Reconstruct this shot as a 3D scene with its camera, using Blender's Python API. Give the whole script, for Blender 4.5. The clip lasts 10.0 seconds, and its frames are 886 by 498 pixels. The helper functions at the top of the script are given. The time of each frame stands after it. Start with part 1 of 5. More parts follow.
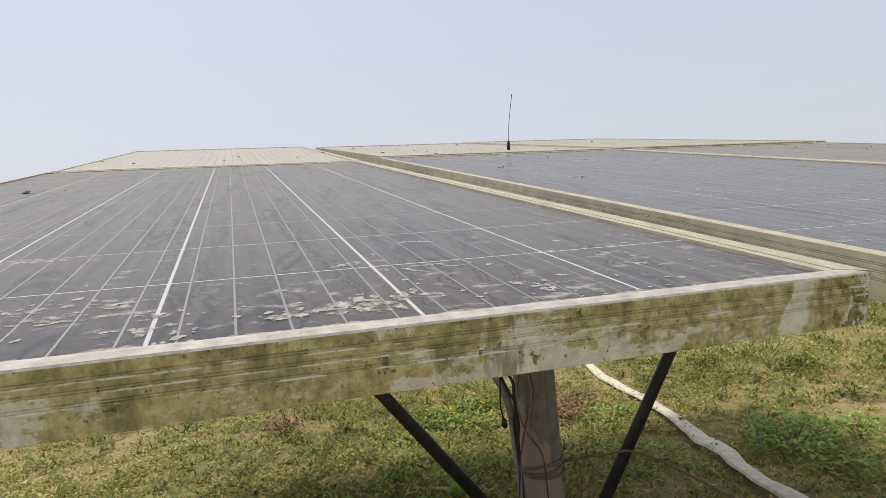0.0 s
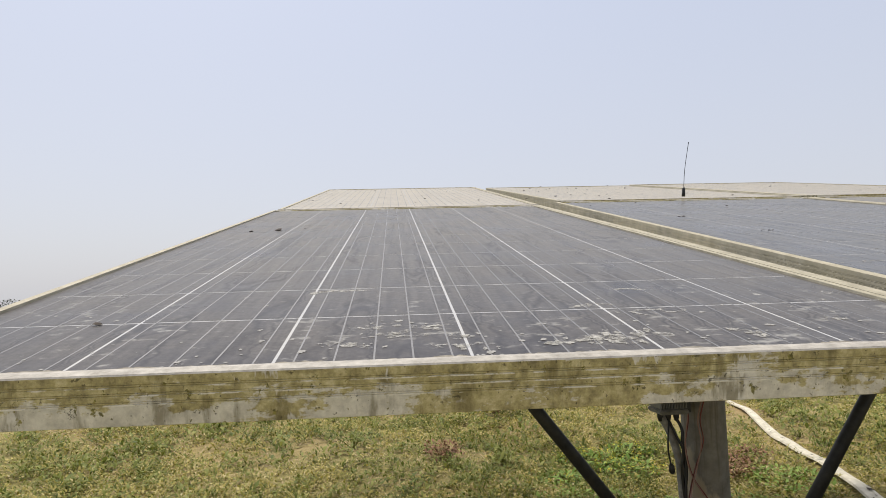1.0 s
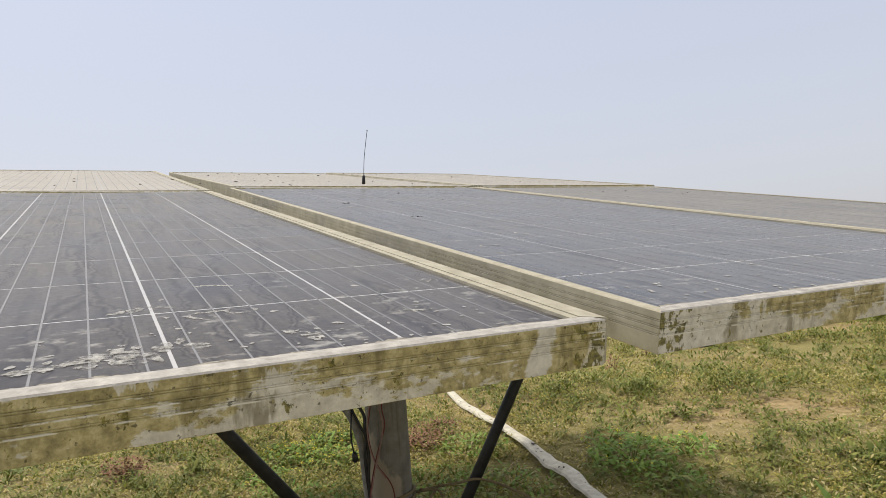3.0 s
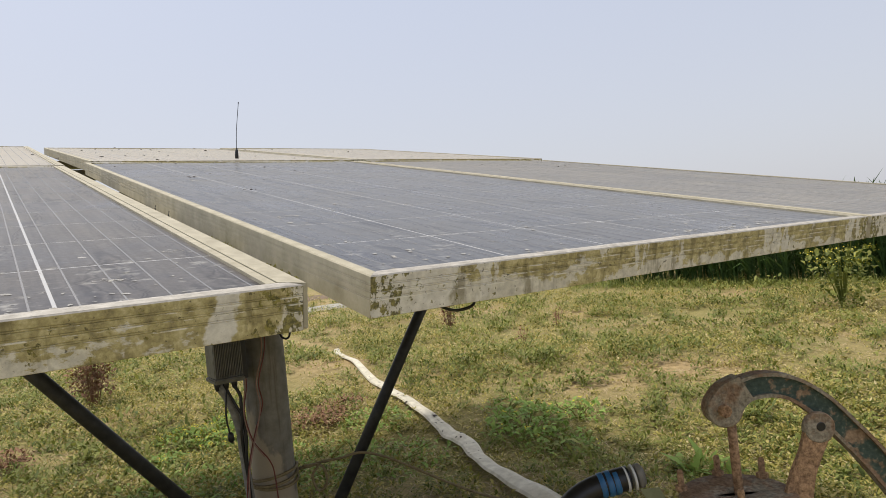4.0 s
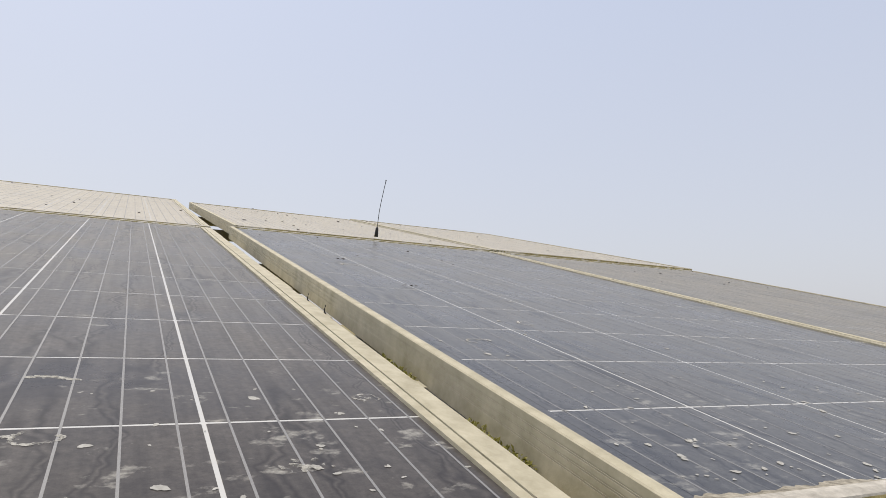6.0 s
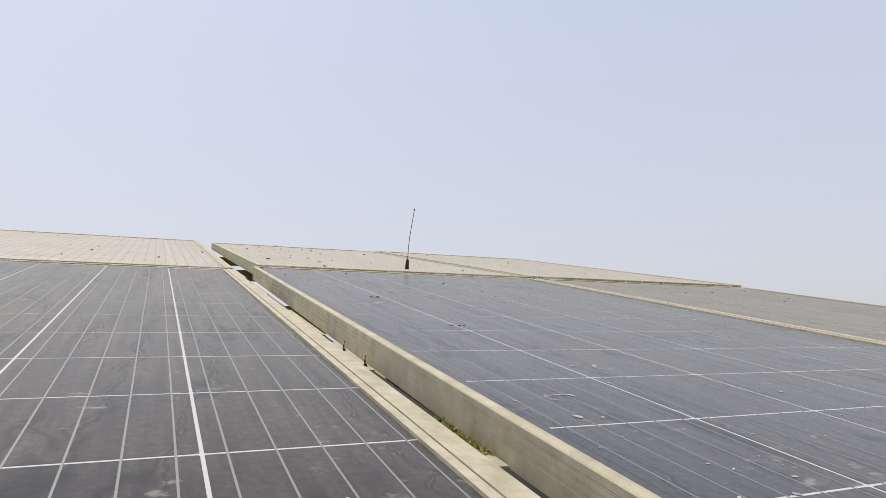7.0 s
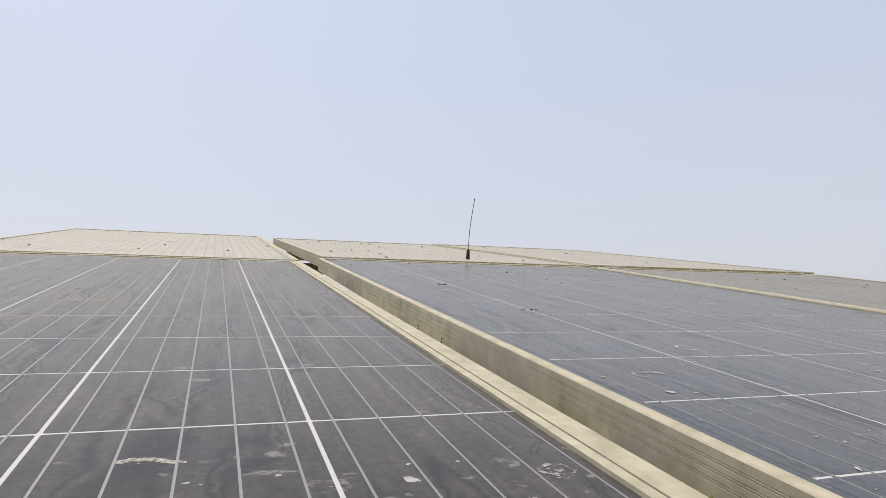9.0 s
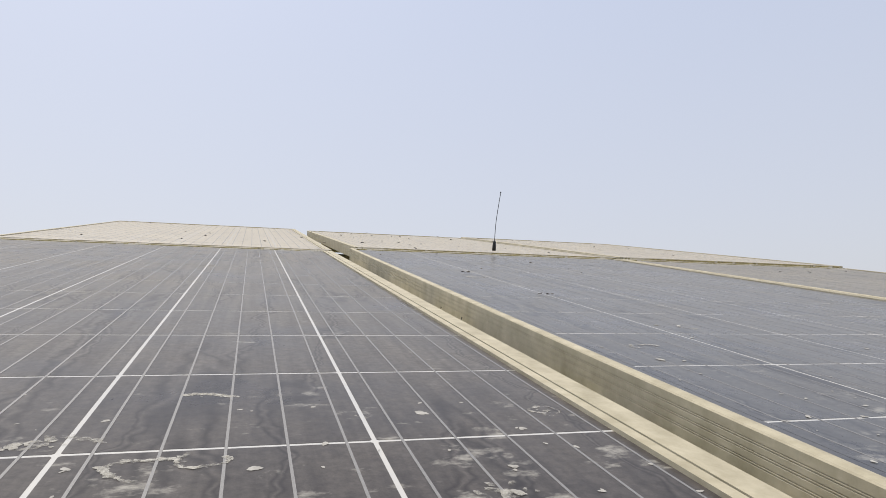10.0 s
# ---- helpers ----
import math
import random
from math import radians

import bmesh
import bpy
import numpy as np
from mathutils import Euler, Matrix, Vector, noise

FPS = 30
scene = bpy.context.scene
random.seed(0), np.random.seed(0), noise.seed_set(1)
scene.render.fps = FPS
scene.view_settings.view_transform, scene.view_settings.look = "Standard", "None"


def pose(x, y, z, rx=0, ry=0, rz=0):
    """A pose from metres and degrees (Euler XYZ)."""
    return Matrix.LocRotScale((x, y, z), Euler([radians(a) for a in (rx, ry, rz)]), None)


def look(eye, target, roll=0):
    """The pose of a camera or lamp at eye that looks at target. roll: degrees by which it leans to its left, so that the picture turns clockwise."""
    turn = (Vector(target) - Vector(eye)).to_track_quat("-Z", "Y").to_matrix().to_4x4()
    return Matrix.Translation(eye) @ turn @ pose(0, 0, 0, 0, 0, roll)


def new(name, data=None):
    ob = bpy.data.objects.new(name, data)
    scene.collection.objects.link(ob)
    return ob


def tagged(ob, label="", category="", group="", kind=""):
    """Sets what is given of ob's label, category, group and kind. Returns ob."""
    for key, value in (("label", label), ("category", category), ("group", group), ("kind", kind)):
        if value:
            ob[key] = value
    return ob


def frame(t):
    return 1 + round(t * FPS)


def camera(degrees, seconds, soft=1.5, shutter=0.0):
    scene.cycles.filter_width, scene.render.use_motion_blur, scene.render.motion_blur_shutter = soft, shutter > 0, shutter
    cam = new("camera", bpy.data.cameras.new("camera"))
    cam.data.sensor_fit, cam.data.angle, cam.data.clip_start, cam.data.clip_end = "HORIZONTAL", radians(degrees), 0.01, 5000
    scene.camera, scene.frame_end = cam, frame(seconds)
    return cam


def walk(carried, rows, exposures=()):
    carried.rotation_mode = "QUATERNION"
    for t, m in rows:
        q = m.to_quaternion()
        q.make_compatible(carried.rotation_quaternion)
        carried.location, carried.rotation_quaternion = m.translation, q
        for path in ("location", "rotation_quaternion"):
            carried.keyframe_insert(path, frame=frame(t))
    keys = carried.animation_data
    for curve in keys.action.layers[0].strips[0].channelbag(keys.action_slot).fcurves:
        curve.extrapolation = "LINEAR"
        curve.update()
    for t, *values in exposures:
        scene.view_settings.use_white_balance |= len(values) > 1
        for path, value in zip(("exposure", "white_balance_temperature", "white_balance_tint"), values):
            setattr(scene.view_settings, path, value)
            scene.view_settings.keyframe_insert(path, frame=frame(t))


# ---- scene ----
# The array's frame: x along its low front edge, y up the slope, z out of the glass.
cam = camera(68.6, 10.0, 0.6)
ARRAY = pose(0, 0, 1.1, 11.5, 0, 0)
PATH = [
    (0, (-0.4438, -0.3384, 0.1126), (0.1562, 1.5345, -0.2507), -1.22),
    (0.5, (-0.4672, -0.4570, 0.1347), (-0.1698, 1.5030, -0.1300), -1.39),
    (1, (-0.5573, -0.4707, 0.1498), (-0.4055, 1.5083, -0.0962), -0.86),
    (1.5, (-0.6252, -0.3737, 0.1453), (-0.4514, 1.6029, -0.1055), -4.04),
    (2, (-0.5693, -0.3352, 0.1266), (-0.0580, 1.5760, -0.1664), -0.82),
    (2.5, (-0.4833, -0.3479, 0.1281), (0.2755, 1.4790, -0.1662), -0.09),
    (3, (-0.3832, -0.3908, 0.1338), (0.5768, 1.3419, -0.1425), 1.22),
    (3.2, (-0.3454, -0.4125, 0.1342), (0.6664, 1.2897, -0.1469), 1.96),
    (3.5, (-0.2916, -0.4422, 0.1329), (0.7812, 1.2193, -0.1649), 2.12),
    (3.75, (-0.2455, -0.4683, 0.1300), (0.8689, 1.1612, -0.1908), 1.62),
    (4, (-0.2135, -0.4897, 0.1269), (0.9238, 1.1194, -0.2155), 1.18),
    (4.3, (-0.2140, -0.5015, 0.1246), (0.9130, 1.1125, -0.2289), 1.54),
    (4.4, (-0.2289, -0.4993, 0.1240), (0.8802, 1.1264, -0.2324), 1.92),
    (4.5, (-0.2384, -0.5025, 0.1240), (0.8582, 1.1326, -0.2280), 2.51),
    (5, (-0.2746, -0.3906, 0.1015), (0.6853, 1.3357, -0.2122), 2.85),
    (5.5, (-0.2767, -0.2989, 0.1162), (0.7217, 1.4156, -0.1362), 2.38),
    (6, (-0.2333, -0.2370, 0.1535), (0.6397, 1.5585, 0.0348), 7.07),
    (6.2, (-0.2262, -0.2264, 0.1625), (0.6089, 1.5897, 0.0985), 7.51),
    (6.5, (-0.2190, -0.1925, 0.1658), (0.5885, 1.6370, 0.1367), 7.00),
    (6.75, (-0.2153, -0.1449, 0.1609), (0.5885, 1.6862, 0.1291), 5.56),
    (7, (-0.2145, -0.0970, 0.1538), (0.5918, 1.7327, 0.1106), 4.00),
    (7.3, (-0.2183, -0.0619, 0.1488), (0.5834, 1.7699, 0.1072), 3.02),
    (7.5, (-0.2240, -0.0500, 0.1482), (0.5656, 1.7874, 0.1232), 2.94),
    (8, (-0.2355, -0.0466, 0.1401), (0.5595, 1.7885, 0.1148), 3.69),
    (8.5, (-0.2350, -0.0571, 0.1392), (0.5005, 1.8023, 0.1006), 3.12),
    (9, (-0.2435, -0.0887, 0.1354), (0.4162, 1.7982, 0.0668), 2.99),
    (9.5, (-0.2560, -0.1540, 0.1337), (0.2987, 1.7664, 0.0699), 2.91),
    (10, (-0.2508, -0.1641, 0.1256), (0.3164, 1.7517, 0.0369), 3.15),
]
walk(cam, [(t, ARRAY @ look(eye, target, roll)) for t, eye, target, roll in PATH])

# ---- light ----
SUN_AT = Vector((-0.20, 0.45, 1.0)).normalized()
world = bpy.data.worlds.new("sky")
scene.world = world
world.use_nodes = True
wn, wl = world.node_tree.nodes, world.node_tree.links
sky = wn.new("ShaderNodeTexSky")
sky.sky_type, sky.sun_disc = "NISHITA", False
sky.sun_elevation = math.asin(SUN_AT.z)
sky.sun_rotation = math.atan2(SUN_AT.x, SUN_AT.y)
sky.air_density, sky.dust_density, sky.ozone_density = 1.0, 4.0, 1.5
sky_bg = wn["Background"]
sky_bg.inputs["Strength"].default_value = 0.033
wl.new(sky.outputs[0], sky_bg.inputs["Color"])
# bright summer haze, paler towards the horizon
haze_bg = wn.new("ShaderNodeBackground")
haze_geo, haze_sep, haze_ramp = wn.new("ShaderNodeTexCoord"), wn.new("ShaderNodeSeparateXYZ"), wn.new("ShaderNodeValToRGB")
wl.new(haze_geo.outputs["Generated"], haze_sep.inputs[0])
wl.new(haze_sep.outputs["Z"], haze_ramp.inputs[0])
haze_ramp.color_ramp.elements[0].position, haze_ramp.color_ramp.elements[0].color = 0.0, (0.69, 0.695, 0.735, 1)
top = haze_ramp.color_ramp.elements.new(1.0)
top.color = (1.5, 1.45, 1.40, 1)
haze_ramp.color_ramp.elements[1].position, haze_ramp.color_ramp.elements[1].color = 0.53, (0.595, 0.65, 0.80, 1)
wl.new(haze_ramp.outputs[0], haze_bg.inputs["Color"])
haze_bg.inputs["Strength"].default_value = 0.82
sky_sum = wn.new("ShaderNodeAddShader")
wl.new(sky_bg.outputs[0], sky_sum.inputs[0])
wl.new(haze_bg.outputs[0], sky_sum.inputs[1])
wl.new(sky_sum.outputs[0], wn["World Output"].inputs["Surface"])
sun = new("sun", bpy.data.lights.new("sun", "SUN"))
sun.data.energy, sun.data.angle, sun.data.color = 2.7, radians(5.0), (1.0, 0.94, 0.83)
sun.matrix_world = look(SUN_AT * 20, (0, 0, 0))


# ---- materials ----
def material(name):
    """A node material: the material, a function that adds a node, one that links, and its Principled node."""
    m = bpy.data.materials.new(name)
    m.use_nodes = True
    nodes, links = m.node_tree.nodes, m.node_tree.links

    def add(kind, **values):
        n = nodes.new("ShaderNode" + kind)
        for key, value in values.items():
            if key in n.inputs:
                n.inputs[key].default_value = value
        return n

    return m, add, links.new, nodes["Principled BSDF"]


def ramp(add, link, source, stops, smooth=False):
    r = add("ValToRGB")
    while len(r.color_ramp.elements) < len(stops):
        r.color_ramp.elements.new(0.5)
    for e, (at, colour) in zip(r.color_ramp.elements, stops):
        e.position, e.color = at, (*colour, 1)
    if smooth:
        r.color_ramp.interpolation = "EASE"
    link(source, r.inputs[0])
    return r.outputs[0]


def mixed(add, link, factor, a, b):
    n = add("Mix")
    n.data_type = "RGBA"
    link(factor, n.inputs[0]) if not isinstance(factor, float) else setattr(n.inputs[0], "default_value", factor)
    for socket, value in ((n.inputs[6], a), (n.inputs[7], b)):
        if isinstance(value, tuple):
            socket.default_value = (*value, 1)
        else:
            link(value, socket)
    return n.outputs[2]


def noise_of(add, link, scale, detail=4.0, rough=0.55, stretch=(1, 1, 1), space="Object", shift=(0, 0, 0)):
    co, mp, n = add("TexCoord"), add("Mapping"), add("TexNoise", Scale=scale, Detail=detail, Roughness=rough)
    mp.inputs["Scale"].default_value, mp.inputs["Location"].default_value = stretch, shift
    link(co.outputs[space], mp.inputs[0])
    link(mp.outputs[0], n.inputs["Vector"])
    return n.outputs[0]


def placed_noise(add, link, scale, detail=4.0, rough=0.55, stretch=(1, 1, 1)):
    """Noise by place in the world, so that alike pieces differ."""
    geo, mp, n = add("NewGeometry"), add("Mapping"), add("TexNoise", Scale=scale, Detail=detail, Roughness=rough)
    mp.inputs["Scale"].default_value = stretch
    link(geo.outputs["Position"], mp.inputs[0])
    link(mp.outputs[0], n.inputs["Vector"])
    return n.outputs[0]


def bumped(add, link, bsdf, height, strength, distance):
    b = add("Bump", Strength=strength, Distance=distance)
    link(height, b.inputs["Height"])
    link(b.outputs[0], bsdf.inputs["Normal"])


def simple(name, dark, light, rough=0.6, metal=0.0, scale=30.0, bump=0.0, space="Object", stretch=(1, 1, 1), sheen=0.0):
    m, add, link, p = material(name)
    f = noise_of(add, link, scale, 6, 0.65, stretch, space)
    link(ramp(add, link, f, [(0.3, dark), (0.7, light)]), p.inputs["Base Color"])
    p.inputs["Roughness"].default_value, p.inputs["Metallic"].default_value = rough, metal
    p.inputs["Sheen Weight"].default_value = sheen
    if bump:
        bumped(add, link, p, f, bump, 0.003)
    return m


def flaking(name, dark, light):
    """A thin dried film that has worn through in places."""
    m, add, link, p = material(name)
    f = placed_noise(add, link, 95, 5, 0.7)
    link(ramp(add, link, f, [(0.35, dark), (0.65, light)]), p.inputs["Base Color"])
    link(ramp(add, link, placed_noise(add, link, 130, 4, 0.65), [(0.42, (0.03,) * 3), (0.62, (0.80,) * 3)]), p.inputs["Alpha"])
    p.inputs["Roughness"].default_value = 0.9
    return m


def dusty(name, base, dust_at, rough, sheen=0.3, dust_colour=(0.36, 0.33, 0.28), splash=1.0, spec=0.3, streaks=1.0):
    """Glass-covered surface under dust: a fine film, wandering run marks down the slope and dried splashes, most along the low edge."""
    m, add, link, p = material(name)
    geo = add("NewGeometry")
    film_noise = placed_noise(add, link, 6, 9, 0.74)
    film = ramp(add, link, film_noise, [(0.25, (dust_at * 0.5,) * 3), (0.8, (dust_at * 1.6,) * 3)])
    grain = ramp(add, link, placed_noise(add, link, 150, 6, 0.8), [(0.36, (0.45,) * 3), (0.64, (1.15,) * 3)])
    # water trails: long wandering lines that run down the slope
    wob = add("TexNoise", Scale=16.0, Detail=3.0, Roughness=0.6)
    link(geo.outputs["Position"], wob.inputs["Vector"])
    swing, push = add("VectorMath"), add("VectorMath")
    swing.operation, push.operation = "MULTIPLY", "ADD"
    swing.inputs[1].default_value = (0.05, 0.0, 0.0)
    link(wob.outputs["Color"], swing.inputs[0])
    link(geo.outputs["Position"], push.inputs[0])
    link(swing.outputs[0], push.inputs[1])
    mp, n2 = add("Mapping"), add("TexNoise", Scale=1.0, Detail=1.0, Roughness=0.4)
    mp.inputs["Scale"].default_value = (15, 1.3, 0)
    link(push.outputs[0], mp.inputs[0])
    link(mp.outputs[0], n2.inputs["Vector"])
    trail = [(0.455, (1, 1, 1)), (0.472, (0.30,) * 3), (0.490, (1.25,) * 3), (0.506, (0.35,) * 3), (0.52, (1, 1, 1))]
    runs = ramp(add, link, n2.outputs[0], trail)
    wet = add("Mix")
    wet.data_type, wet.blend_type = "RGBA", "MULTIPLY"
    wet.inputs[0].default_value = streaks
    link(film, wet.inputs[6])
    link(runs, wet.inputs[7])
    wiped = ramp(add, link, placed_noise(add, link, 1.0, 4, 0.6, (110, 6, 1)), [(0.36, (0.62,) * 3), (0.64, (1.0,) * 3)])
    streaky = add("Mix")
    streaky.data_type, streaky.blend_type = "RGBA", "MULTIPLY"
    streaky.inputs[0].default_value = streaks
    link(wet.outputs[2], streaky.inputs[6])
    link(wiped, streaky.inputs[7])
    gritty = add("Mix")
    gritty.data_type, gritty.blend_type = "RGBA", "MULTIPLY"
    gritty.inputs[0].default_value = 1.0
    link(streaky.outputs[2], gritty.inputs[6])
    link(grain, gritty.inputs[7])
    colour = mixed(add, link, gritty.outputs[2], base, dust_colour)
    # splashes: flecks that crowd together towards the low edge
    sep, low = add("SeparateXYZ"), add("MapRange")
    link(geo.outputs["Position"], sep.inputs[0])
    link(sep.outputs["Y"], low.inputs["Value"])
    for key, value in (("From Min", 0.02), ("From Max", 0.42), ("To Min", 0.085), ("To Max", 0.0)):
        low.inputs[key].default_value = value
    fleck = placed_noise(add, link, 1.0, 7, 0.62, (42, 62, 42))
    group = placed_noise(add, link, 9, 3, 0.6)
    g2 = add("MapRange")
    link(group, g2.inputs["Value"])
    for key, value in (("From Min", 0.4), ("From Max", 0.65), ("To Min", -0.03), ("To Max", 0.045)):
        g2.inputs[key].default_value = value
    s1, s2 = add("Math"), add("Math")
    link(fleck, s1.inputs[0])
    link(low.outputs[0], s1.inputs[1])
    link(s1.outputs[0], s2.inputs[0])
    link(g2.outputs[0], s2.inputs[1])
    mask = ramp(add, link, s2.outputs[0], [(0.655, (0, 0, 0)), (0.78, (0.60 * splash,) * 3)])
    colour = mixed(add, link, mask, colour, (0.44, 0.42, 0.37))
    link(colour, p.inputs["Base Color"])
    link(ramp(add, link, film_noise, [(0.3, (rough * 0.75,) * 3), (0.7, (min(1, rough * 1.4),) * 3)]), p.inputs["Roughness"])
    p.inputs["IOR"].default_value = 1.4
    p.inputs["Specular IOR Level"].default_value = spec
    veil = ramp(add, link, streaky.outputs[2], [(dust_at * 0.12, (sheen * 0.5,) * 3), (dust_at * 1.1, (sheen * 1.12,) * 3)])
    specks = add("Mix")
    specks.data_type, specks.blend_type = "RGBA", "MULTIPLY"
    specks.inputs[0].default_value = 0.45
    link(veil, specks.inputs[6])
    link(grain, specks.inputs[7])
    link(specks.outputs[2], p.inputs["Sheen Weight"])
    p.inputs["Sheen Roughness"].default_value = 0.32
    p.inputs["Sheen Tint"].default_value = (0.92, 0.84, 0.72, 1)
    return m


def weathered(name):
    """Anodised aluminium grown over with algae: pale metal, olive-brown growth thickest along its upper half with sharp washed edges, pale flecks along the grooves, moss at the corners."""
    m, add, link, p = material(name)

    def maths(kind, a, b):
        n = add("Math")
        n.operation = kind
        for socket, value in zip(n.inputs, (a, b)):
            if isinstance(value, (int, float)):
                socket.default_value = value
            else:
                link(value, socket)
        return n.outputs[0]

    def ranged(value, a, b, c, d):
        n = add("MapRange")
        link(value, n.inputs["Value"])
        for key, v in (("From Min", a), ("From Max", b), ("To Min", c), ("To Max", d)):
            n.inputs[key].default_value = v
        return n.outputs[0]

    def grey(v):
        return (v,) * 3

    co, sep = add("TexCoord"), add("SeparateXYZ")
    link(co.outputs["Object"], sep.inputs[0])
    x, z = sep.outputs["X"], sep.outputs["Z"]
    big = placed_noise(add, link, 1.0, 9, 0.70, (17, 17, 34))
    wide = placed_noise(add, link, 3.4, 3, 0.5)
    small = placed_noise(add, link, 85, 7, 0.72)
    fine = placed_noise(add, link, 240, 5, 0.7)
    run = placed_noise(add, link, 1.0, 5, 0.62, (60, 60, 4))
    wash = placed_noise(add, link, 1.0, 5, 0.65, (22, 22, 5))
    warp = maths("MULTIPLY", maths("SUBTRACT", placed_noise(add, link, 60, 4, 0.6), 0.5), 0.030)
    along = maths("ADD", maths("ADD", x, warp), maths("MULTIPLY", z, -0.25))
    metal = ramp(add, link, small, [(0.3, (0.52, 0.49, 0.42)), (0.7, (0.80, 0.77, 0.69))])
    olive = ramp(add, link, small, [(0.34, (0.15, 0.12, 0.028)), (0.5, (0.37, 0.305, 0.095)), (0.66, (0.60, 0.525, 0.26))])
    # growth, thickest above, thinner towards the far end of the bar
    grow = maths("ADD", maths("ADD", big, ranged(z, -0.030, -0.006, -0.075, 0.075)), ranged(wide, 0.35, 0.65, -0.06, 0.09))
    grow = maths("ADD", grow, ranged(x, 0.45, 0.8, 0.0, 0.05))
    c = mixed(add, link, ramp(add, link, grow, [(0.475, grey(0.18)), (0.505, grey(0.86))]), metal, olive)
    c = mixed(add, link, ramp(add, link, run, [(0.54, grey(0)), (0.64, grey(0.60))]), c, (0.13, 0.105, 0.04))
    c = mixed(add, link, ramp(add, link, wash, [(0.60, grey(0)), (0.615, grey(0.85))]), c, metal)
    # washed ends with specks of moss: a broad one where the bar begins, a narrow one before its other corner
    first = ranged(along, 0.096, 0.100, 1.0, 0.0)
    second = maths("MULTIPLY", ranged(along, 0.920, 0.923, 0.0, 1.0), ranged(along, 0.940, 0.943, 1.0, 0.0))
    ends = maths("MAXIMUM", maths("MAXIMUM", first, second), ranged(along, 0.978, 0.981, 0.0, 0.8))
    c = mixed(add, link, maths("MULTIPLY", ends, 0.92), c, metal)
    corner = maths("MAXIMUM", ranged(along, 0.0, 0.085, 0.10, -0.13), ranged(along, 0.945, 0.985, -0.09, 0.07))
    tuft = maths("ADD", placed_noise(add, link, 1.0, 6, 0.7, (120, 120, 75)), corner)
    c = mixed(add, link, ramp(add, link, tuft, [(0.535, grey(0)), (0.555, grey(0.95))]), c, mixed(add, link, ramp(add, link, fine, [(0.4, grey(0)), (0.6, grey(1))]), (0.075, 0.068, 0.018), (0.27, 0.235, 0.055)))
    # pale broken flecks along the lower edges of the grooves, dark pits
    crest = None
    for at in (-0.0072, -0.0136, -0.0204):
        line = ranged(maths("ABSOLUTE", maths("SUBTRACT", z, at), 0.0), 0.0004, 0.0009, 1.0, 0.0)
        crest = line if crest is None else maths("MAXIMUM", crest, line)
    fleck = ramp(add, link, placed_noise(add, link, 1.0, 5, 0.7, (38, 38, 120)), [(0.50, grey(0)), (0.56, grey(0.85))])
    c = mixed(add, link, maths("MULTIPLY", crest, fleck), c, (0.78, 0.74, 0.62))
    c = mixed(add, link, ramp(add, link, placed_noise(add, link, 210, 3, 0.6), [(0.645, grey(0)), (0.69, grey(0.75))]), c, (0.05, 0.042, 0.022))
    link(c, p.inputs["Base Color"])
    p.inputs["Roughness"].default_value = 0.66
    bumped(add, link, p, small, 0.5, 0.0012)
    return m


M_CELL = dusty("dusty_cell", (0.012, 0.010, 0.012), 0.125, 0.32, sheen=0.72, spec=0.2, dust_colour=(0.38, 0.335, 0.30))
M_CELL_BLUE = dusty("dusty_cell_blue", (0.012, 0.0145, 0.023), 0.15, 0.28, sheen=0.60, splash=0.7, spec=0.36, dust_colour=(0.33, 0.33, 0.32))
M_CELL_GREY = dusty("dusty_cell_grey", (0.02, 0.02, 0.022), 0.5, 0.4, sheen=0.72, splash=0.6)
M_CELL_BACK = dusty("dusty_cell_far", (0.03, 0.03, 0.032), 1.25, 0.5, sheen=0.8, splash=0.0, dust_colour=(0.44, 0.405, 0.345), streaks=0.25)
M_SHEET = dusty("backsheet", (0.46, 0.46, 0.455), 0.32, 0.35, dust_colour=(0.55, 0.52, 0.47), splash=0.3, streaks=0.4)
M_BUS = simple("ribbon", (0.12, 0.118, 0.118), (0.25, 0.243, 0.24), 0.5, 0.0, 14, space="Generated", stretch=(1, 30, 1))
M_FRAME = weathered("frame_weathered")
M_FRAME_SIDE = simple("frame_dusty", (0.30, 0.27, 0.185), (0.52, 0.48, 0.37), 0.65, 0.0, 24, 0.4)
M_LIP = simple("frame_lip", (0.27, 0.245, 0.205), (0.52, 0.48, 0.415), 0.65, 0.0, 90, 0.5)
M_CRUST = simple("caked_dust", (0.11, 0.095, 0.07), (0.40, 0.36, 0.29), 0.95, 0.0, 120, 0.6)
M_LIP_SIDE = simple("frame_lip_cream", (0.29, 0.255, 0.17), (0.47, 0.425, 0.31), 0.65, 0.0, 40, 0.25)
M_STEEL = simple("galvanised_steel", (0.169, 0.159, 0.14), (0.338, 0.319, 0.28), 0.65, 0.2, 14, 0.2)


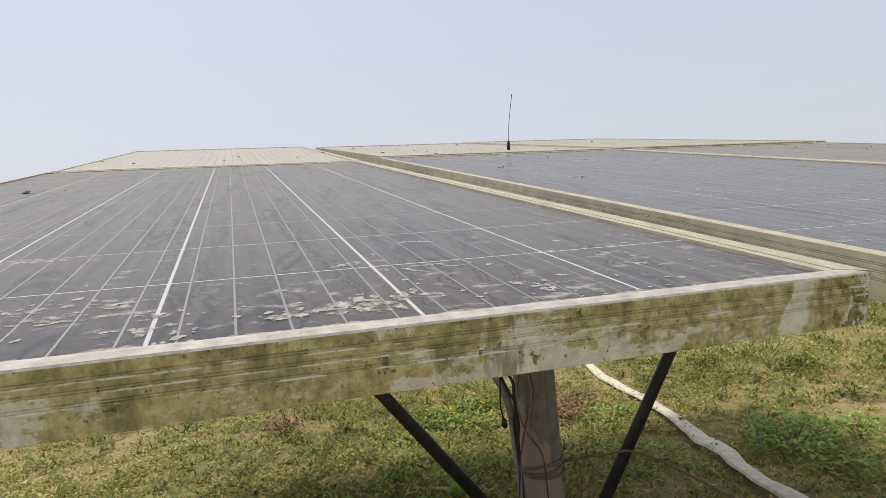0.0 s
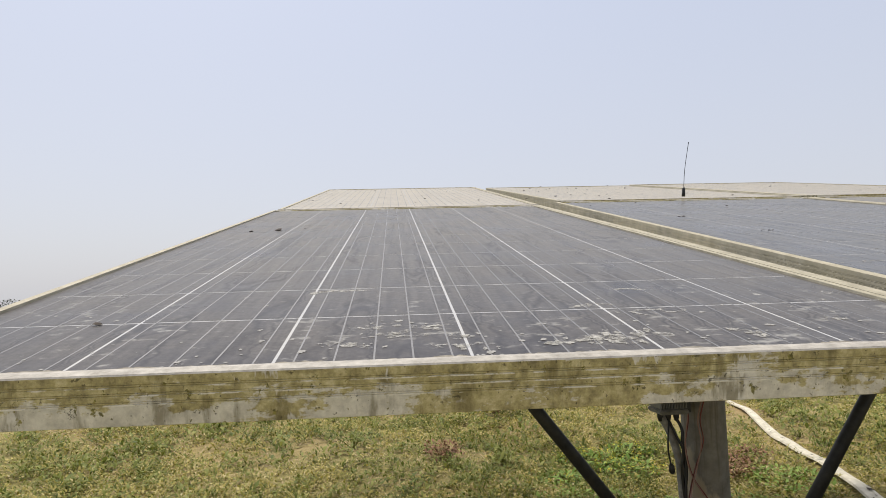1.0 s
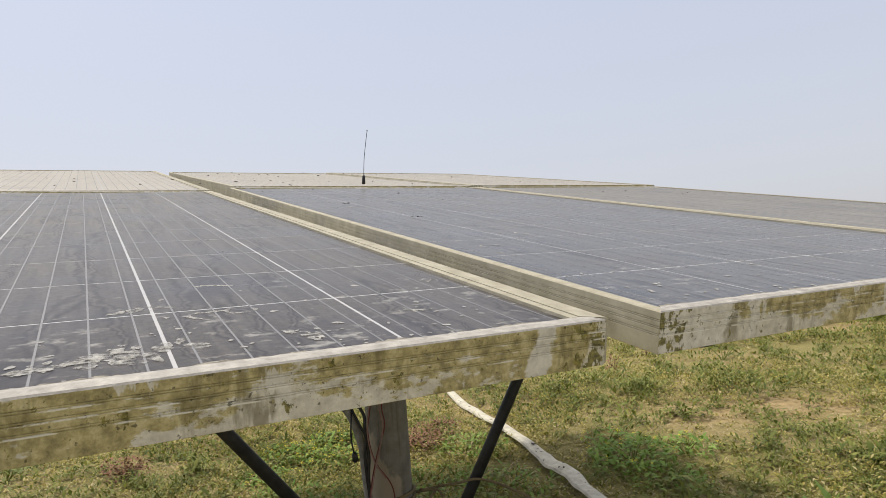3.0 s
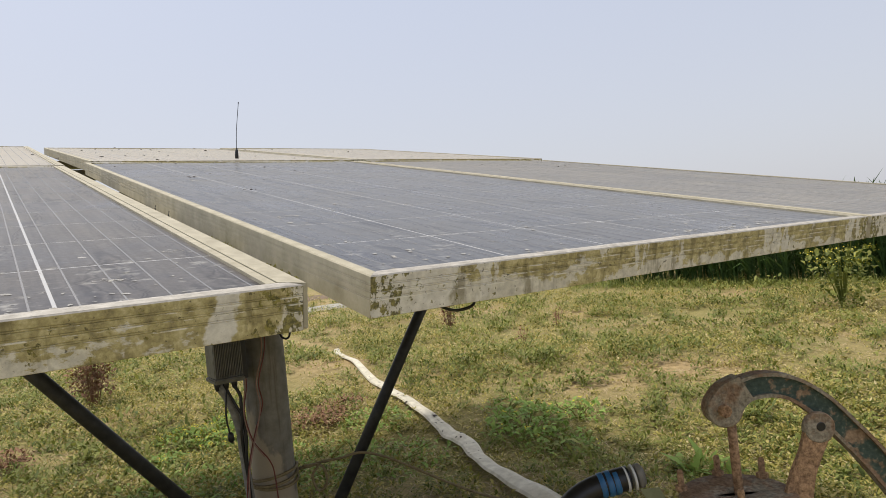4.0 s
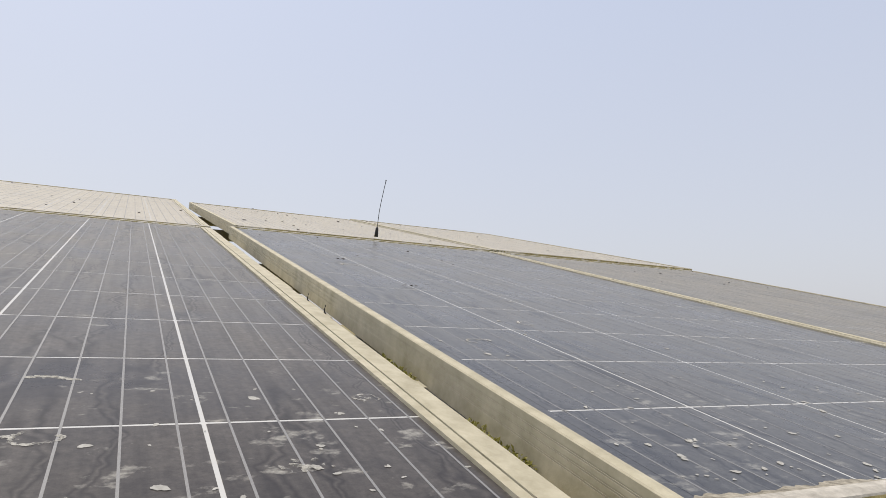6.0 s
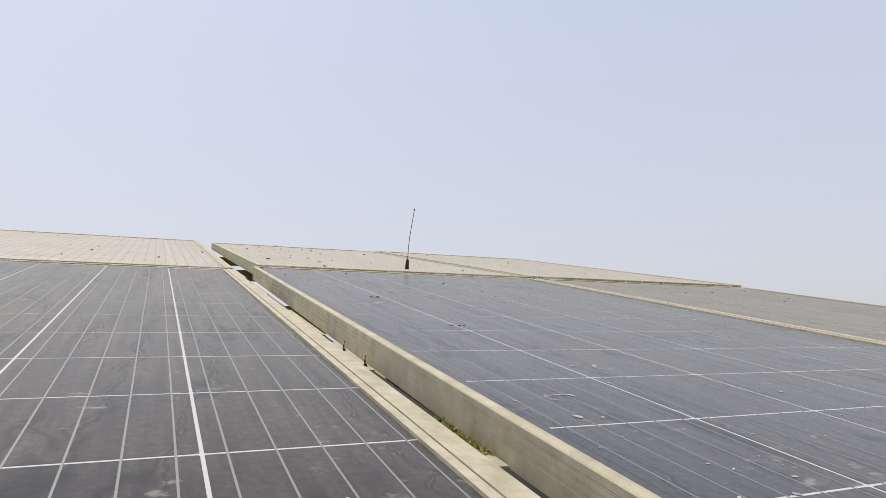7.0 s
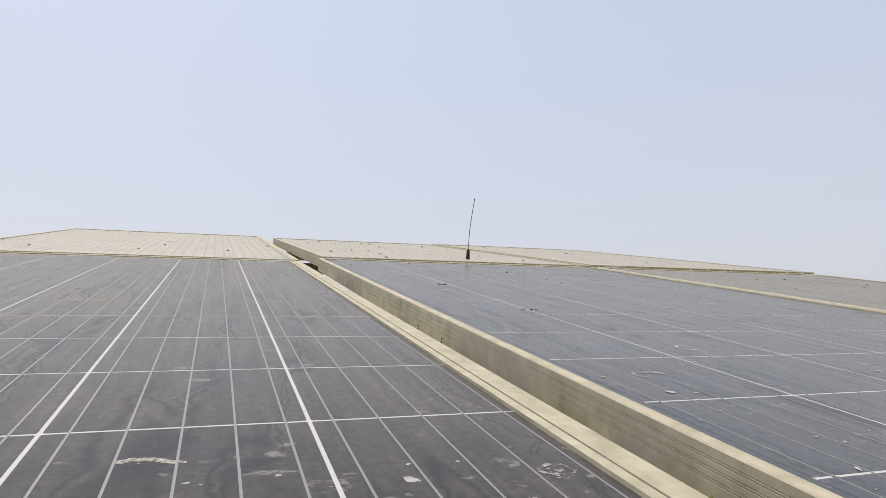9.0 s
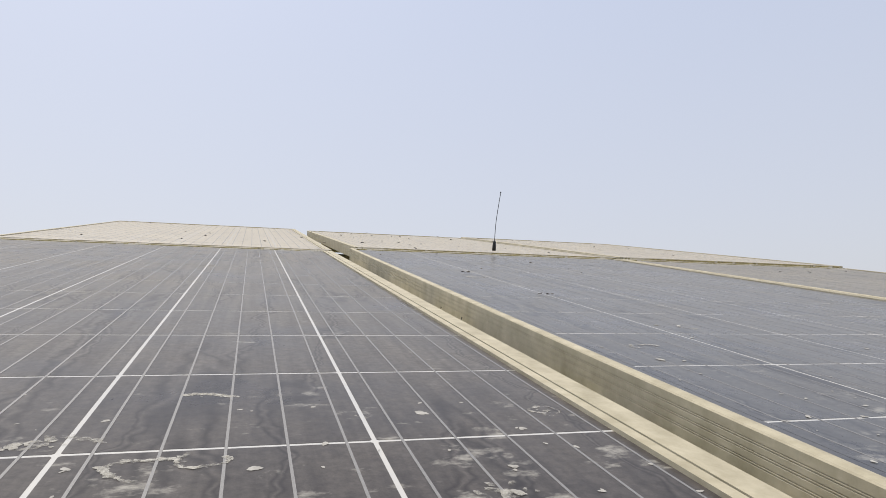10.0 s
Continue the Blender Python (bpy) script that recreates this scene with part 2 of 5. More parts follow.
def light_patched_steel():
    """Weathered grey pipe with runs of rust and a patch of light painted on its lower end."""
    m, add, link, p = material("light_patched_steel")
    f = noise_of(add, link, 14, 6, 0.65)
    c = ramp(add, link, f, [(0.3, (0.17, 0.16, 0.14)), (0.7, (0.34, 0.32, 0.28))])
    run = noise_of(add, link, 1.0, 5, 0.6, (40, 40, 2.5))
    c = mixed(add, link, ramp(add, link, run, [(0.50, (0, 0, 0)), (0.66, (0.7,) * 3)]), c, (0.13, 0.10, 0.075))
    # pale patch with a slanting upper edge: fallen light put into the colour
    co, sep, low, add_up = add("TexCoord"), add("SeparateXYZ"), add("MapRange"), add("Math")
    link(co.outputs["Object"], sep.inputs[0])
    lean = add("Math")
    lean.operation = "MULTIPLY_ADD"
    link(sep.outputs["X"], lean.inputs[0])
    lean.inputs[1].default_value = 1.5
    link(sep.outputs["Z"], lean.inputs[2])
    link(lean.outputs[0], low.inputs["Value"])
    for key, value in (("From Min", 0.30), ("From Max", 0.52), ("To Min", 0.22), ("To Max", -0.15)):
        low.inputs[key].default_value = value
    link(noise_of(add, link, 11, 5, 0.6, (1, 1, 0.5)), add_up.inputs[0])
    link(low.outputs[0], add_up.inputs[1])
    c = mixed(add, link, ramp(add, link, add_up.outputs[0], [(0.52, (0, 0, 0)), (0.58, (0.8,) * 3)]), c, (0.50, 0.42, 0.31))
    link(c, p.inputs["Base Color"])
    p.inputs["Roughness"].default_value, p.inputs["Metallic"].default_value = 0.65, 0.1
    bumped(add, link, p, f, 0.2, 0.003)
    return m


M_POST = light_patched_steel()
M_DARK = simple("dark_steel", (0.018, 0.019, 0.019), (0.05, 0.05, 0.048), 0.5, 0.3, 22, 0.2)
M_BOX = simple("grey_casting", (0.12, 0.118, 0.105), (0.22, 0.215, 0.195), 0.55, 0.3, 30, 0.1)
M_BLACK = simple("black_rubber", (0.008, 0.008, 0.009), (0.02, 0.02, 0.022), 0.4, 0.0, 40)
M_RED = simple("red_cable", (0.11, 0.022, 0.016), (0.20, 0.045, 0.034), 0.5, 0.0, 40)
M_PINK = simple("faded_cable", (0.27, 0.155, 0.12), (0.38, 0.24, 0.195), 0.6, 0.0, 40)
M_ROPE = simple("jute_rope", (0.16, 0.12, 0.06), (0.30, 0.24, 0.13), 0.9, 0.0, 90, 0.5)
M_RUST = simple("rusty_iron", (0.10, 0.052, 0.026), (0.54, 0.34, 0.19), 0.9, 0.0, 140, 1.0)
M_HOSE = simple("white_hose", (0.44, 0.395, 0.29), (0.72, 0.67, 0.53), 0.6, 0.0, 16, 0.15)
M_DROP = flaking("dried_dropping", (0.31, 0.295, 0.26), (0.56, 0.54, 0.49))
M_SPECK = simple("dried_speck", (0.24, 0.23, 0.21), (0.43, 0.415, 0.385), 0.9, 0.0, 120)
M_BLUE = simple("blue_clamp", (0.02, 0.10, 0.24), (0.04, 0.16, 0.34), 0.4, 0.0, 40)
M_WRAP = simple("grey_wrap", (0.17, 0.165, 0.15), (0.34, 0.33, 0.30), 0.7, 0.0, 40, 0.4)
M_WHITE = simple("white_plastic", (0.6, 0.6, 0.58), (0.75, 0.75, 0.73), 0.5, 0.0, 40)
# leaf and soil crumbs; also the added rail that darkens the panel seam
M_SOIL_BIT_GAP_SHADE = simple("dry_leaf_and_gap_shade", (0.03, 0.025, 0.02), (0.08, 0.06, 0.045), 0.9, 0.0, 60)
M_DRY = simple("dry_red_stem", (0.17, 0.085, 0.045), (0.38, 0.215, 0.12), 0.9, 0.0, 20)
M_YELLOW = simple("mustard_petal", (0.60, 0.50, 0.02), (0.80, 0.68, 0.05), 0.7, 0.0, 20)


def leafy(name, stops, rough=0.6, through_light=0.25):
    """Leaves: colour by clump and by blade."""
    m, add, link, p = material(name)
    geo = add("NewGeometry")
    n, n2 = add("TexNoise", Scale=0.9, Detail=4.0), add("TexNoise", Scale=8.0, Detail=3.0)
    for each in (n, n2):
        link(geo.outputs["Position"], each.inputs["Vector"])
    mp = add("Mix")
    link(n.outputs[0], mp.inputs[2])
    link(n2.outputs[0], mp.inputs[3])
    mp.inputs[0].default_value = 0.45
    mx = add("Mix")
    link(geo.outputs["Random Per Island"], mx.inputs[2])
    link(mp.outputs[0], mx.inputs[3])
    mx.inputs[0].default_value = 0.66
    c = ramp(add, link, mx.outputs[0], stops)
    link(c, p.inputs["Base Color"])
    p.inputs["Roughness"].default_value = rough
    p.inputs["Specular IOR Level"].default_value = 0.25
    tr = add("BsdfTranslucent")
    link(c, tr.inputs["Color"])
    ms = add("MixShader")
    ms.inputs[0].default_value = through_light
    link(p.outputs[0], ms.inputs[1])
    link(tr.outputs[0], ms.inputs[2])
    link(ms.outputs[0], m.node_tree.nodes["Material Output"].inputs["Surface"])
    return m


M_GRASS = leafy("short_grass", [(0.28, (0.09, 0.112, 0.02)), (0.42, (0.25, 0.24, 0.042)), (0.56, (0.45, 0.375, 0.10)), (0.72, (0.62, 0.52, 0.28))])
M_WEED = leafy("weed_leaf", [(0.3, (0.09, 0.12, 0.022)), (0.55, (0.21, 0.235, 0.048)), (0.8, (0.42, 0.41, 0.12))])
M_BRIGHT = leafy("fresh_leaf", [(0.3, (0.168, 0.276, 0.048)), (0.7, (0.336, 0.456, 0.108))])
M_CROP = leafy("crop_leaf", [(0.3, (0.0438, 0.0875, 0.0225)), (0.6, (0.0875, 0.15, 0.04)), (0.85, (0.175, 0.237, 0.0875))])
M_MOSS = leafy("moss", [(0.3, (0.10, 0.10, 0.02)), (0.6, (0.26, 0.24, 0.05)), (0.8, (0.45, 0.42, 0.18))])
M_TREE = leafy("tree_leaf", [(0.3, (0.035, 0.045, 0.03)), (0.8, (0.08, 0.09, 0.055))])


def ground_material():
    m, add, link, p = material("field_soil")
    geo = add("NewGeometry")
    n1, n2, n3 = add("TexNoise", Scale=0.55, Detail=6.0), add("TexNoise", Scale=14.0, Detail=8.0, Roughness=0.7), add("TexNoise", Scale=70.0, Detail=4.0)
    for n in (n1, n2, n3):
        link(geo.outputs["Position"], n.inputs["Vector"])
    soil = ramp(add, link, n2.outputs[0], [(0.3, (0.25, 0.155, 0.07)), (0.7, (0.60, 0.42, 0.225))])
    green = ramp(add, link, n3.outputs[0], [(0.3, (0.13, 0.125, 0.03)), (0.7, (0.33, 0.275, 0.09))])
    f = ramp(add, link, n1.outputs[0], [(0.45, (0.95,) * 3), (0.66, (0.35,) * 3)])
    c = mixed(add, link, f, soil, green)
    link(c, p.inputs["Base Color"])
    p.inputs["Roughness"].default_value = 0.95
    bumped(add, link, p, n2.outputs[0], 0.9, 0.03)
    return m


M_GROUND = ground_material()


# ---- building helpers ----
def empty(name, m, label="", category="", group="", kind=""):
    e = new(name)
    e.empty_display_size = 0.1
    e.matrix_world = m
    return tagged(e, label, category, group, kind)


def part(name, bm, mat, parent, label="", smooth=False):
    me = bpy.data.meshes.new(name)
    bmesh.ops.recalc_face_normals(bm, faces=bm.faces)
    bm.to_mesh(me)
    bm.free()
    me.materials.append(mat)
    if smooth:
        for f in me.polygons:
            f.use_smooth = True
    ob = new(name, me)
    ob.parent = parent
    return tagged(ob, label)


def box(x0, y0, z0, x1, y1, z1, bevel=0.0, bm=None):
    bm = bm or bmesh.new()
    made = bmesh.ops.create_cube(bm, size=1.0, matrix=Matrix.Translation(((x0 + x1) / 2, (y0 + y1) / 2, (z0 + z1) / 2)) @ Matrix.Diagonal((x1 - x0, y1 - y0, z1 - z0, 1)))
    if bevel:
        edges = list({e for v in made["verts"] for e in v.link_edges})
        bmesh.ops.bevel(bm, geom=edges, offset=bevel, segments=2, affect="EDGES")
    return bm


def tube(points, radius, sides=10, bm=None, caps=True):
    """A round tube along a line of points; radius is a number or one for each point."""
    bm = bm or bmesh.new()
    pts = [Vector(p) for p in points]
    rings, up = [], Vector((0.13, 0.31, 0.94)).normalized()
    for n, p in enumerate(pts):
        way = (pts[min(n + 1, len(pts) - 1)] - pts[max(n - 1, 0)]).normalized()
        side = way.cross(up)
        if side.length < 0.05:
            side = way.cross(Vector((1, 0, 0)))
        side.normalize()
        other = way.cross(side).normalized()
        r = radius[n] if isinstance(radius, (list, tuple)) else radius
        rings.append([bm.verts.new(p + r * (math.cos(a) * side + math.sin(a) * other)) for a in (2 * math.pi * k / sides for k in range(sides))])
    for a, b in zip(rings, rings[1:]):
        for k in range(sides):
            bm.faces.new((a[k], a[(k + 1) % sides], b[(k + 1) % sides], b[k]))
    if caps:
        bm.faces.new(rings[0][::-1])
        bm.faces.new(rings[-1])
    return bm


def curve_points(points, steps=8):
    """A smooth line through points (Catmull-Rom)."""
    p = [Vector(q) for q in points]
    p = [2 * p[0] - p[1], *p, 2 * p[-1] - p[-2]]
    out = []
    for a, b, c, d in zip(p, p[1:], p[2:], p[3:]):
        for k in range(steps):
            t = k / steps
            out.append(0.5 * (2 * b + (c - a) * t + (2 * a - 5 * b + 4 * c - d) * t * t + (3 * b - a - 3 * c + d) * t ** 3))
    return out + [p[-2]]


def sheet_mesh(name, verts, faces, mat):
    me = bpy.data.meshes.new(name)
    me.from_pydata(verts, [], faces)
    me.materials.append(mat)
    me.update()
    return new(name, me)


def joined(name, verts, quads, mat):
    """One mesh from arrays of vertices (n, 3) and four-sided faces (m, 4)."""
    me = bpy.data.meshes.new(name)
    me.vertices.add(len(verts))
    me.vertices.foreach_set("co", np.ascontiguousarray(verts, np.float32).ravel())
    me.loops.add(quads.size)
    me.loops.foreach_set("vertex_index", np.ascontiguousarray(quads, np.int32).ravel())
    me.polygons.add(len(quads))
    me.polygons.foreach_set("loop_start", np.arange(0, quads.size, 4, dtype=np.int32))
    me.materials.append(mat)
    me.update(calc_edges=True)
    return new(name, me)


# ---- ground ----
def ground_height(x, y):
    return 0.035 * math.sin(x * 1.3 + 0.6 * math.sin(y * 0.9)) * math.sin(y * 1.1 + 0.4) + 0.02 * math.sin(x * 3.1 + y * 2.3)


def build_ground():
    def line(a, b, step, grow):
        out, s = [a], step
        while out[-1] < b:
            out.append(out[-1] + s)
            s *= grow
        return out
    right, left = line(3.0, 2000, 0.25, 1.16), line(3.0, 2000, 0.25, 1.16)
    xs = [-v for v in left[::-1]] + list(np.arange(-2.75, 3.0, 0.25)) + right
    ys = [3 - v for v in left[::-1]] + list(np.arange(0.25, 3.0, 0.25)) + right
    verts = []
    for y in ys:
        for x in xs:
            near = max(0.0, 1 - math.hypot(x - 3, y - 4) / 30)
            verts.append((x, y, ground_height(x, y) * near))
    w = len(xs)
    faces = [(r * w + c, r * w + c + 1, (r + 1) * w + c + 1, (r + 1) * w + c) for r in range(len(ys) - 1) for c in range(w - 1)]
    ob = sheet_mesh("ground", verts, faces, M_GROUND)
    for f in ob.data.polygons:
        f.use_smooth = True
    return tagged(ob, "dry patchy field of soil and short weeds", "ground", kind="structure")


build_ground()

# ---- solar array ----
WIDE, LONG, DEEP, LIP = 0.992, 1.948, 0.040, 0.0205
PITCH = 0.158
COLUMNS = (-0.996, 0.060, 1.076)
ROWS_AT = (0.008, 2.015)
MIDDLE = pose(COLUMNS[1], ROWS_AT[0], 0.0003, 0.41, 0, 0)  # the second column lies a little steeper
BROAD = Matrix.Diagonal((1.083, 1, 1, 1))  # the third column has wider panels


def frame_bar(length, lip=0.0, side=False, out=0.0):
    """Extruded frame bar along x from 0 to length, its outer face towards -y: lip on top, three double grooves, foot flange."""
    g = 0.0007
    lip = lip or 0.0155
    z = lambda s: 0.003 - DEEP * s
    groove = [(lip * 0.75, z(0) + 0.0003), (lip * 0.745, z(0.12)), (lip * 0.705, z(0.12)), (lip * 0.70, z(0) + 0.0006)] if side else [(lip * 0.7, z(0) + 0.0005)]
    outline = [(lip, z(0)), *groove, (lip * 0.55, z(0) + 0.0008), (0.0012, z(0)), (0, z(0.03))]
    for at in (0.20, 0.24, 0.36, 0.40, 0.53, 0.57):
        outline += [(0, z(at - 0.012)), (g, z(at - 0.004)), (g, z(at + 0.004)), (0, z(at + 0.012))]
    outline += [(0, z(0.985)), (0.001, z(1.0)), (0.028, z(1.0)), (0.028, z(0.95)), (0.004, z(0.95)), (0.004, z(0.12)), (lip, z(0.12))]
    bm = bmesh.new()
    cut = lambda y: max(0.004 if out else 0.0, min(y - out, 0.0155))  # mitred
    ends = [[bm.verts.new((cut(y) if x == 0 else x - cut(y), y, zz)) for y, zz in outline] for x in (0, length)]
    n = len(outline)
    for k in range(n):
        bm.faces.new((ends[0][k], ends[1][k], ends[1][(k + 1) % n], ends[0][(k + 1) % n]))
    bm.faces.new(ends[0])
    bm.faces.new(ends[1][::-1])
    return bm


def lip_faces(ob, mats):
    """The dusty top of a frame bar takes the second material."""
    for m in mats:
        ob.data.materials.append(m)
    for f in ob.data.polygons:
        if f.center.z > 0.0018 and abs(f.normal.z) > 0.5:
            f.material_index = 1


def crust():
    """Dust caked along the inside of the low lip, with a ragged edge."""
    rng = np.random.default_rng(2)
    bm = bmesh.new()
    rows = []
    for k in range(240):
        x = LIP + (WIDE - 2 * LIP) * k / 239
        w = 0.0075 + 0.003 * math.sin(k * 0.31) * math.sin(k * 0.083 + 1) + rng.uniform(0, 0.004)
        rows.append((bm.verts.new((x, 0.0145, 0.0024)), bm.verts.new((x, 0.0155 + w * 0.4, 0.0016)), bm.verts.new((x, 0.0155 + w, 0.0003))))
    for a, b in zip(rows, rows[1:]):
        bm.faces.new((a[0], b[0], b[1], a[1]))
        bm.faces.new((a[1], b[1], b[2], a[2]))
    return bm


def build_panel(cell_mat, proud=0.0):
    base = empty("solar_panel", Matrix.Identity(4))
    part("backsheet", box(LIP - 0.004, LIP - 0.004, -0.006, WIDE - LIP + 0.004, LONG - LIP + 0.004, -0.00015), M_SHEET, base, "white backsheet under dusty glass")
    for length, m, mat, lip, side in ((WIDE, pose(0, 0, 0), M_FRAME, 0.0, False), (WIDE, pose(WIDE, LONG, 0, 0, 0, 180), M_FRAME, 0.0, False),
                                      (LONG, pose(0, LONG, 0, 0, 0, -90), M_FRAME_SIDE, 0.0125, False), (LONG, pose(WIDE + proud, 0, 0, 0, 0, 90), M_FRAME_SIDE, 0.0255 + proud, True)):
        ob = part("frame_bar", frame_bar(length, lip, side, proud if side else 0.0), mat, base, "grooved aluminium frame bar, stained")
        lip_faces(ob, [M_LIP if mat is M_FRAME else M_LIP_SIDE])
        ob.matrix_basis = m
    part("glass_border", box(0.011, 0.014, -0.0005, 0.0274, LONG - 0.016, -0.0001), cell_mat, base, "dark dusty margin of the glass")
    part("dirt_edge", crust(), M_CRUST, base, "caked dust along the low lip of the frame")
    # cells with cut corners, in six strings of twelve
    h = PITCH / 2
    hx, hy, cut = h - 0.0014, h - 0.0015, 0.006
    bm = bmesh.new()
    ring = [(-hx + cut * 0.2, -hy), (hx - cut * 0.2, -hy), (hx, -hy + cut * 0.2), (hx, hy - cut * 0.2), (hx - cut * 0.2, hy), (-hx + cut * 0.2, hy), (-hx, hy - cut * 0.2), (-hx, -hy + cut * 0.2)]
    top = [bm.verts.new((x, y, 0)) for x, y in ring]
    low = [bm.verts.new((x, y, -0.0004)) for x, y in ring]
    bm.faces.new(top)
    for k in range(8):
        bm.faces.new((low[k], low[(k + 1) % 8], top[(k + 1) % 8], top[k]))
    first = part("cell", bm, cell_mat, base, "dark blue-grey silicon cell under dust")
    bus = part("busbar", box(-0.0008, 0, -0.0002, 0.0008, PITCH * 12 + 0.004, 0.00012), M_BUS, base, "thin silver ribbon")
    x0, y0 = (WIDE - 6 * PITCH) / 2 + 0.004, 0.022
    for i in range(6):
        for j in range(12):
            ob = first if i == j == 0 else first.copy()
            if ob is not first:
                scene.collection.objects.link(ob)
            ob.location = (x0 + (i + 0.5) * PITCH, y0 + (j + 0.5) * PITCH, 0)
        for k in range(5):
            ob = bus if i == k == 0 else bus.copy()
            if ob is not bus:
                scene.collection.objects.link(ob)
            ob.location = (x0 + (i + (k + 0.5) / 5) * PITCH, y0 - 0.002, 0)
    return base


def build_array():
    places = ((M_CELL, pose(COLUMNS[0], ROWS_AT[0], 0, 0.1, 0, 0), "dusty framed solar panel with stained front edge"),
              (M_CELL_BLUE, MIDDLE, "dusty blue-grey framed solar panel with mossy front corner"),
              (M_CELL_GREY, pose(COLUMNS[2] - COLUMNS[1] - 0.008, 0, 0) @ MIDDLE @ BROAD, "dusty framed solar panel, tan film of dust"),
              (M_CELL_BACK, pose(COLUMNS[0] + 0.011, 2.002, 0.0041, 0.40, 0, 0), "upper solar panel under a tan layer of dust"),
              (M_CELL_BACK, pose(COLUMNS[1] + 0.020, 1.994, 0.0177, -0.18, 0, 0), "upper solar panel under a tan layer of dust"),
              (M_CELL_BACK, pose(COLUMNS[2] + 0.008, 1.994, 0.0205, -0.12, 0, 0) @ BROAD, "upper solar panel under a tan layer of dust"))
    for mat, m, label in places:
        tagged(build_panel(mat, 0.006 if mat is M_CELL else 0.0), label, "solar panel", "panels of the array").matrix_world = ARRAY @ m


build_array()

# ---- stand of the array ----
POST = (0.595, 1.93)


def build_stand():
    s = empty("array_stand", pose(POST[0], POST[1], 0), "weathered steel post with two dark braces and purlins", "support stand")
    def at(points):
        return [(x - POST[0], y - POST[1], z) for x, y, z in points]
    top = 1.1 + POST[1] * math.tan(radians(11.5)) - 0.16
    part("post", tube(at([(*POST, -0.3), (*POST, 0.7), (*POST, top)]), 0.080, 28), M_POST, s, "grey weathered steel pipe with a patch of light painted low down", True)
    part("brace", tube(at([(0.515, 1.85, 0.0), (-0.562, 1.85, 1.395)]), 0.023, 14), M_DARK, s, "dark round brace", True)
    part("brace", tube(at([(0.700, 1.85, 0.0), (1.632, 1.85, 1.395)]), 0.023, 14), M_DARK, s, "dark round brace", True)
    tilt = math.tan(radians(11.5))
    for y in (0.62, 1.46, 2.56, 3.42):
        z = 1.1 + y * tilt - 0.046
        part("purlin", box(-0.93 - POST[0], y - 0.02 - POST[1], z - 0.04, 1.99 - POST[0], y + 0.02 - POST[1], z), M_STEEL, s)
    for x in (-0.3, 1.47):
        bm = tube(at([(x, 0.60, 1.1 + 0.60 * tilt - 0.115), (x, 3.44, 1.1 + 3.44 * tilt - 0.115)]), 0.026, 8)
        part("rafter", bm, M_STEEL, s)
    # added, unseen rail: its dark colour stands for the shade in the seam
    rail = part("gap_shade_rail", box(0.004, 2.12, -0.0475, 0.054, 3.90, -0.0435, 0.001), M_SOIL_BIT_GAP_SHADE, s, "unseen dark rail added for the shade below the panel seam")
    rail.matrix_basis = pose(POST[0], POST[1], 0).inverted() @ ARRAY
    part("cross_beam", tube(at([(-0.4, 2.09, top + 0.015), (1.57, 2.09, top + 0.015)]), 0.04, 12), M_STEEL, s)
    return s


build_stand()
# ---- things on and under the array ----
def build_antenna():
    a = empty("antenna", ARRAY @ pose(0.571, 1.979, 0.028), "thin dark whip antenna on a short black base", "antenna")
    part("base", tube([(0, 0, 0), (0, 0, 0.012), (0, 0, 0.030), (0, 0, 0.036)], [0.0066, 0.0066, 0.0052, 0.003], 14), M_BLACK, a, "black plastic base", True)
    part("whip", tube(curve_points([(0, 0, 0.036), (0.002, 0.001, 0.10), (0.007, -0.003, 0.165), (0.010, -0.007, 0.204)]), 0.0011, 8), M_DARK, a, "thin steel whip", True)
    part("tip", tube([(0.010, -0.007, 0.203), (0.0102, -0.0071, 0.208)], 0.0020, 8), M_BLACK, a, "black tip", True)


build_antenna()


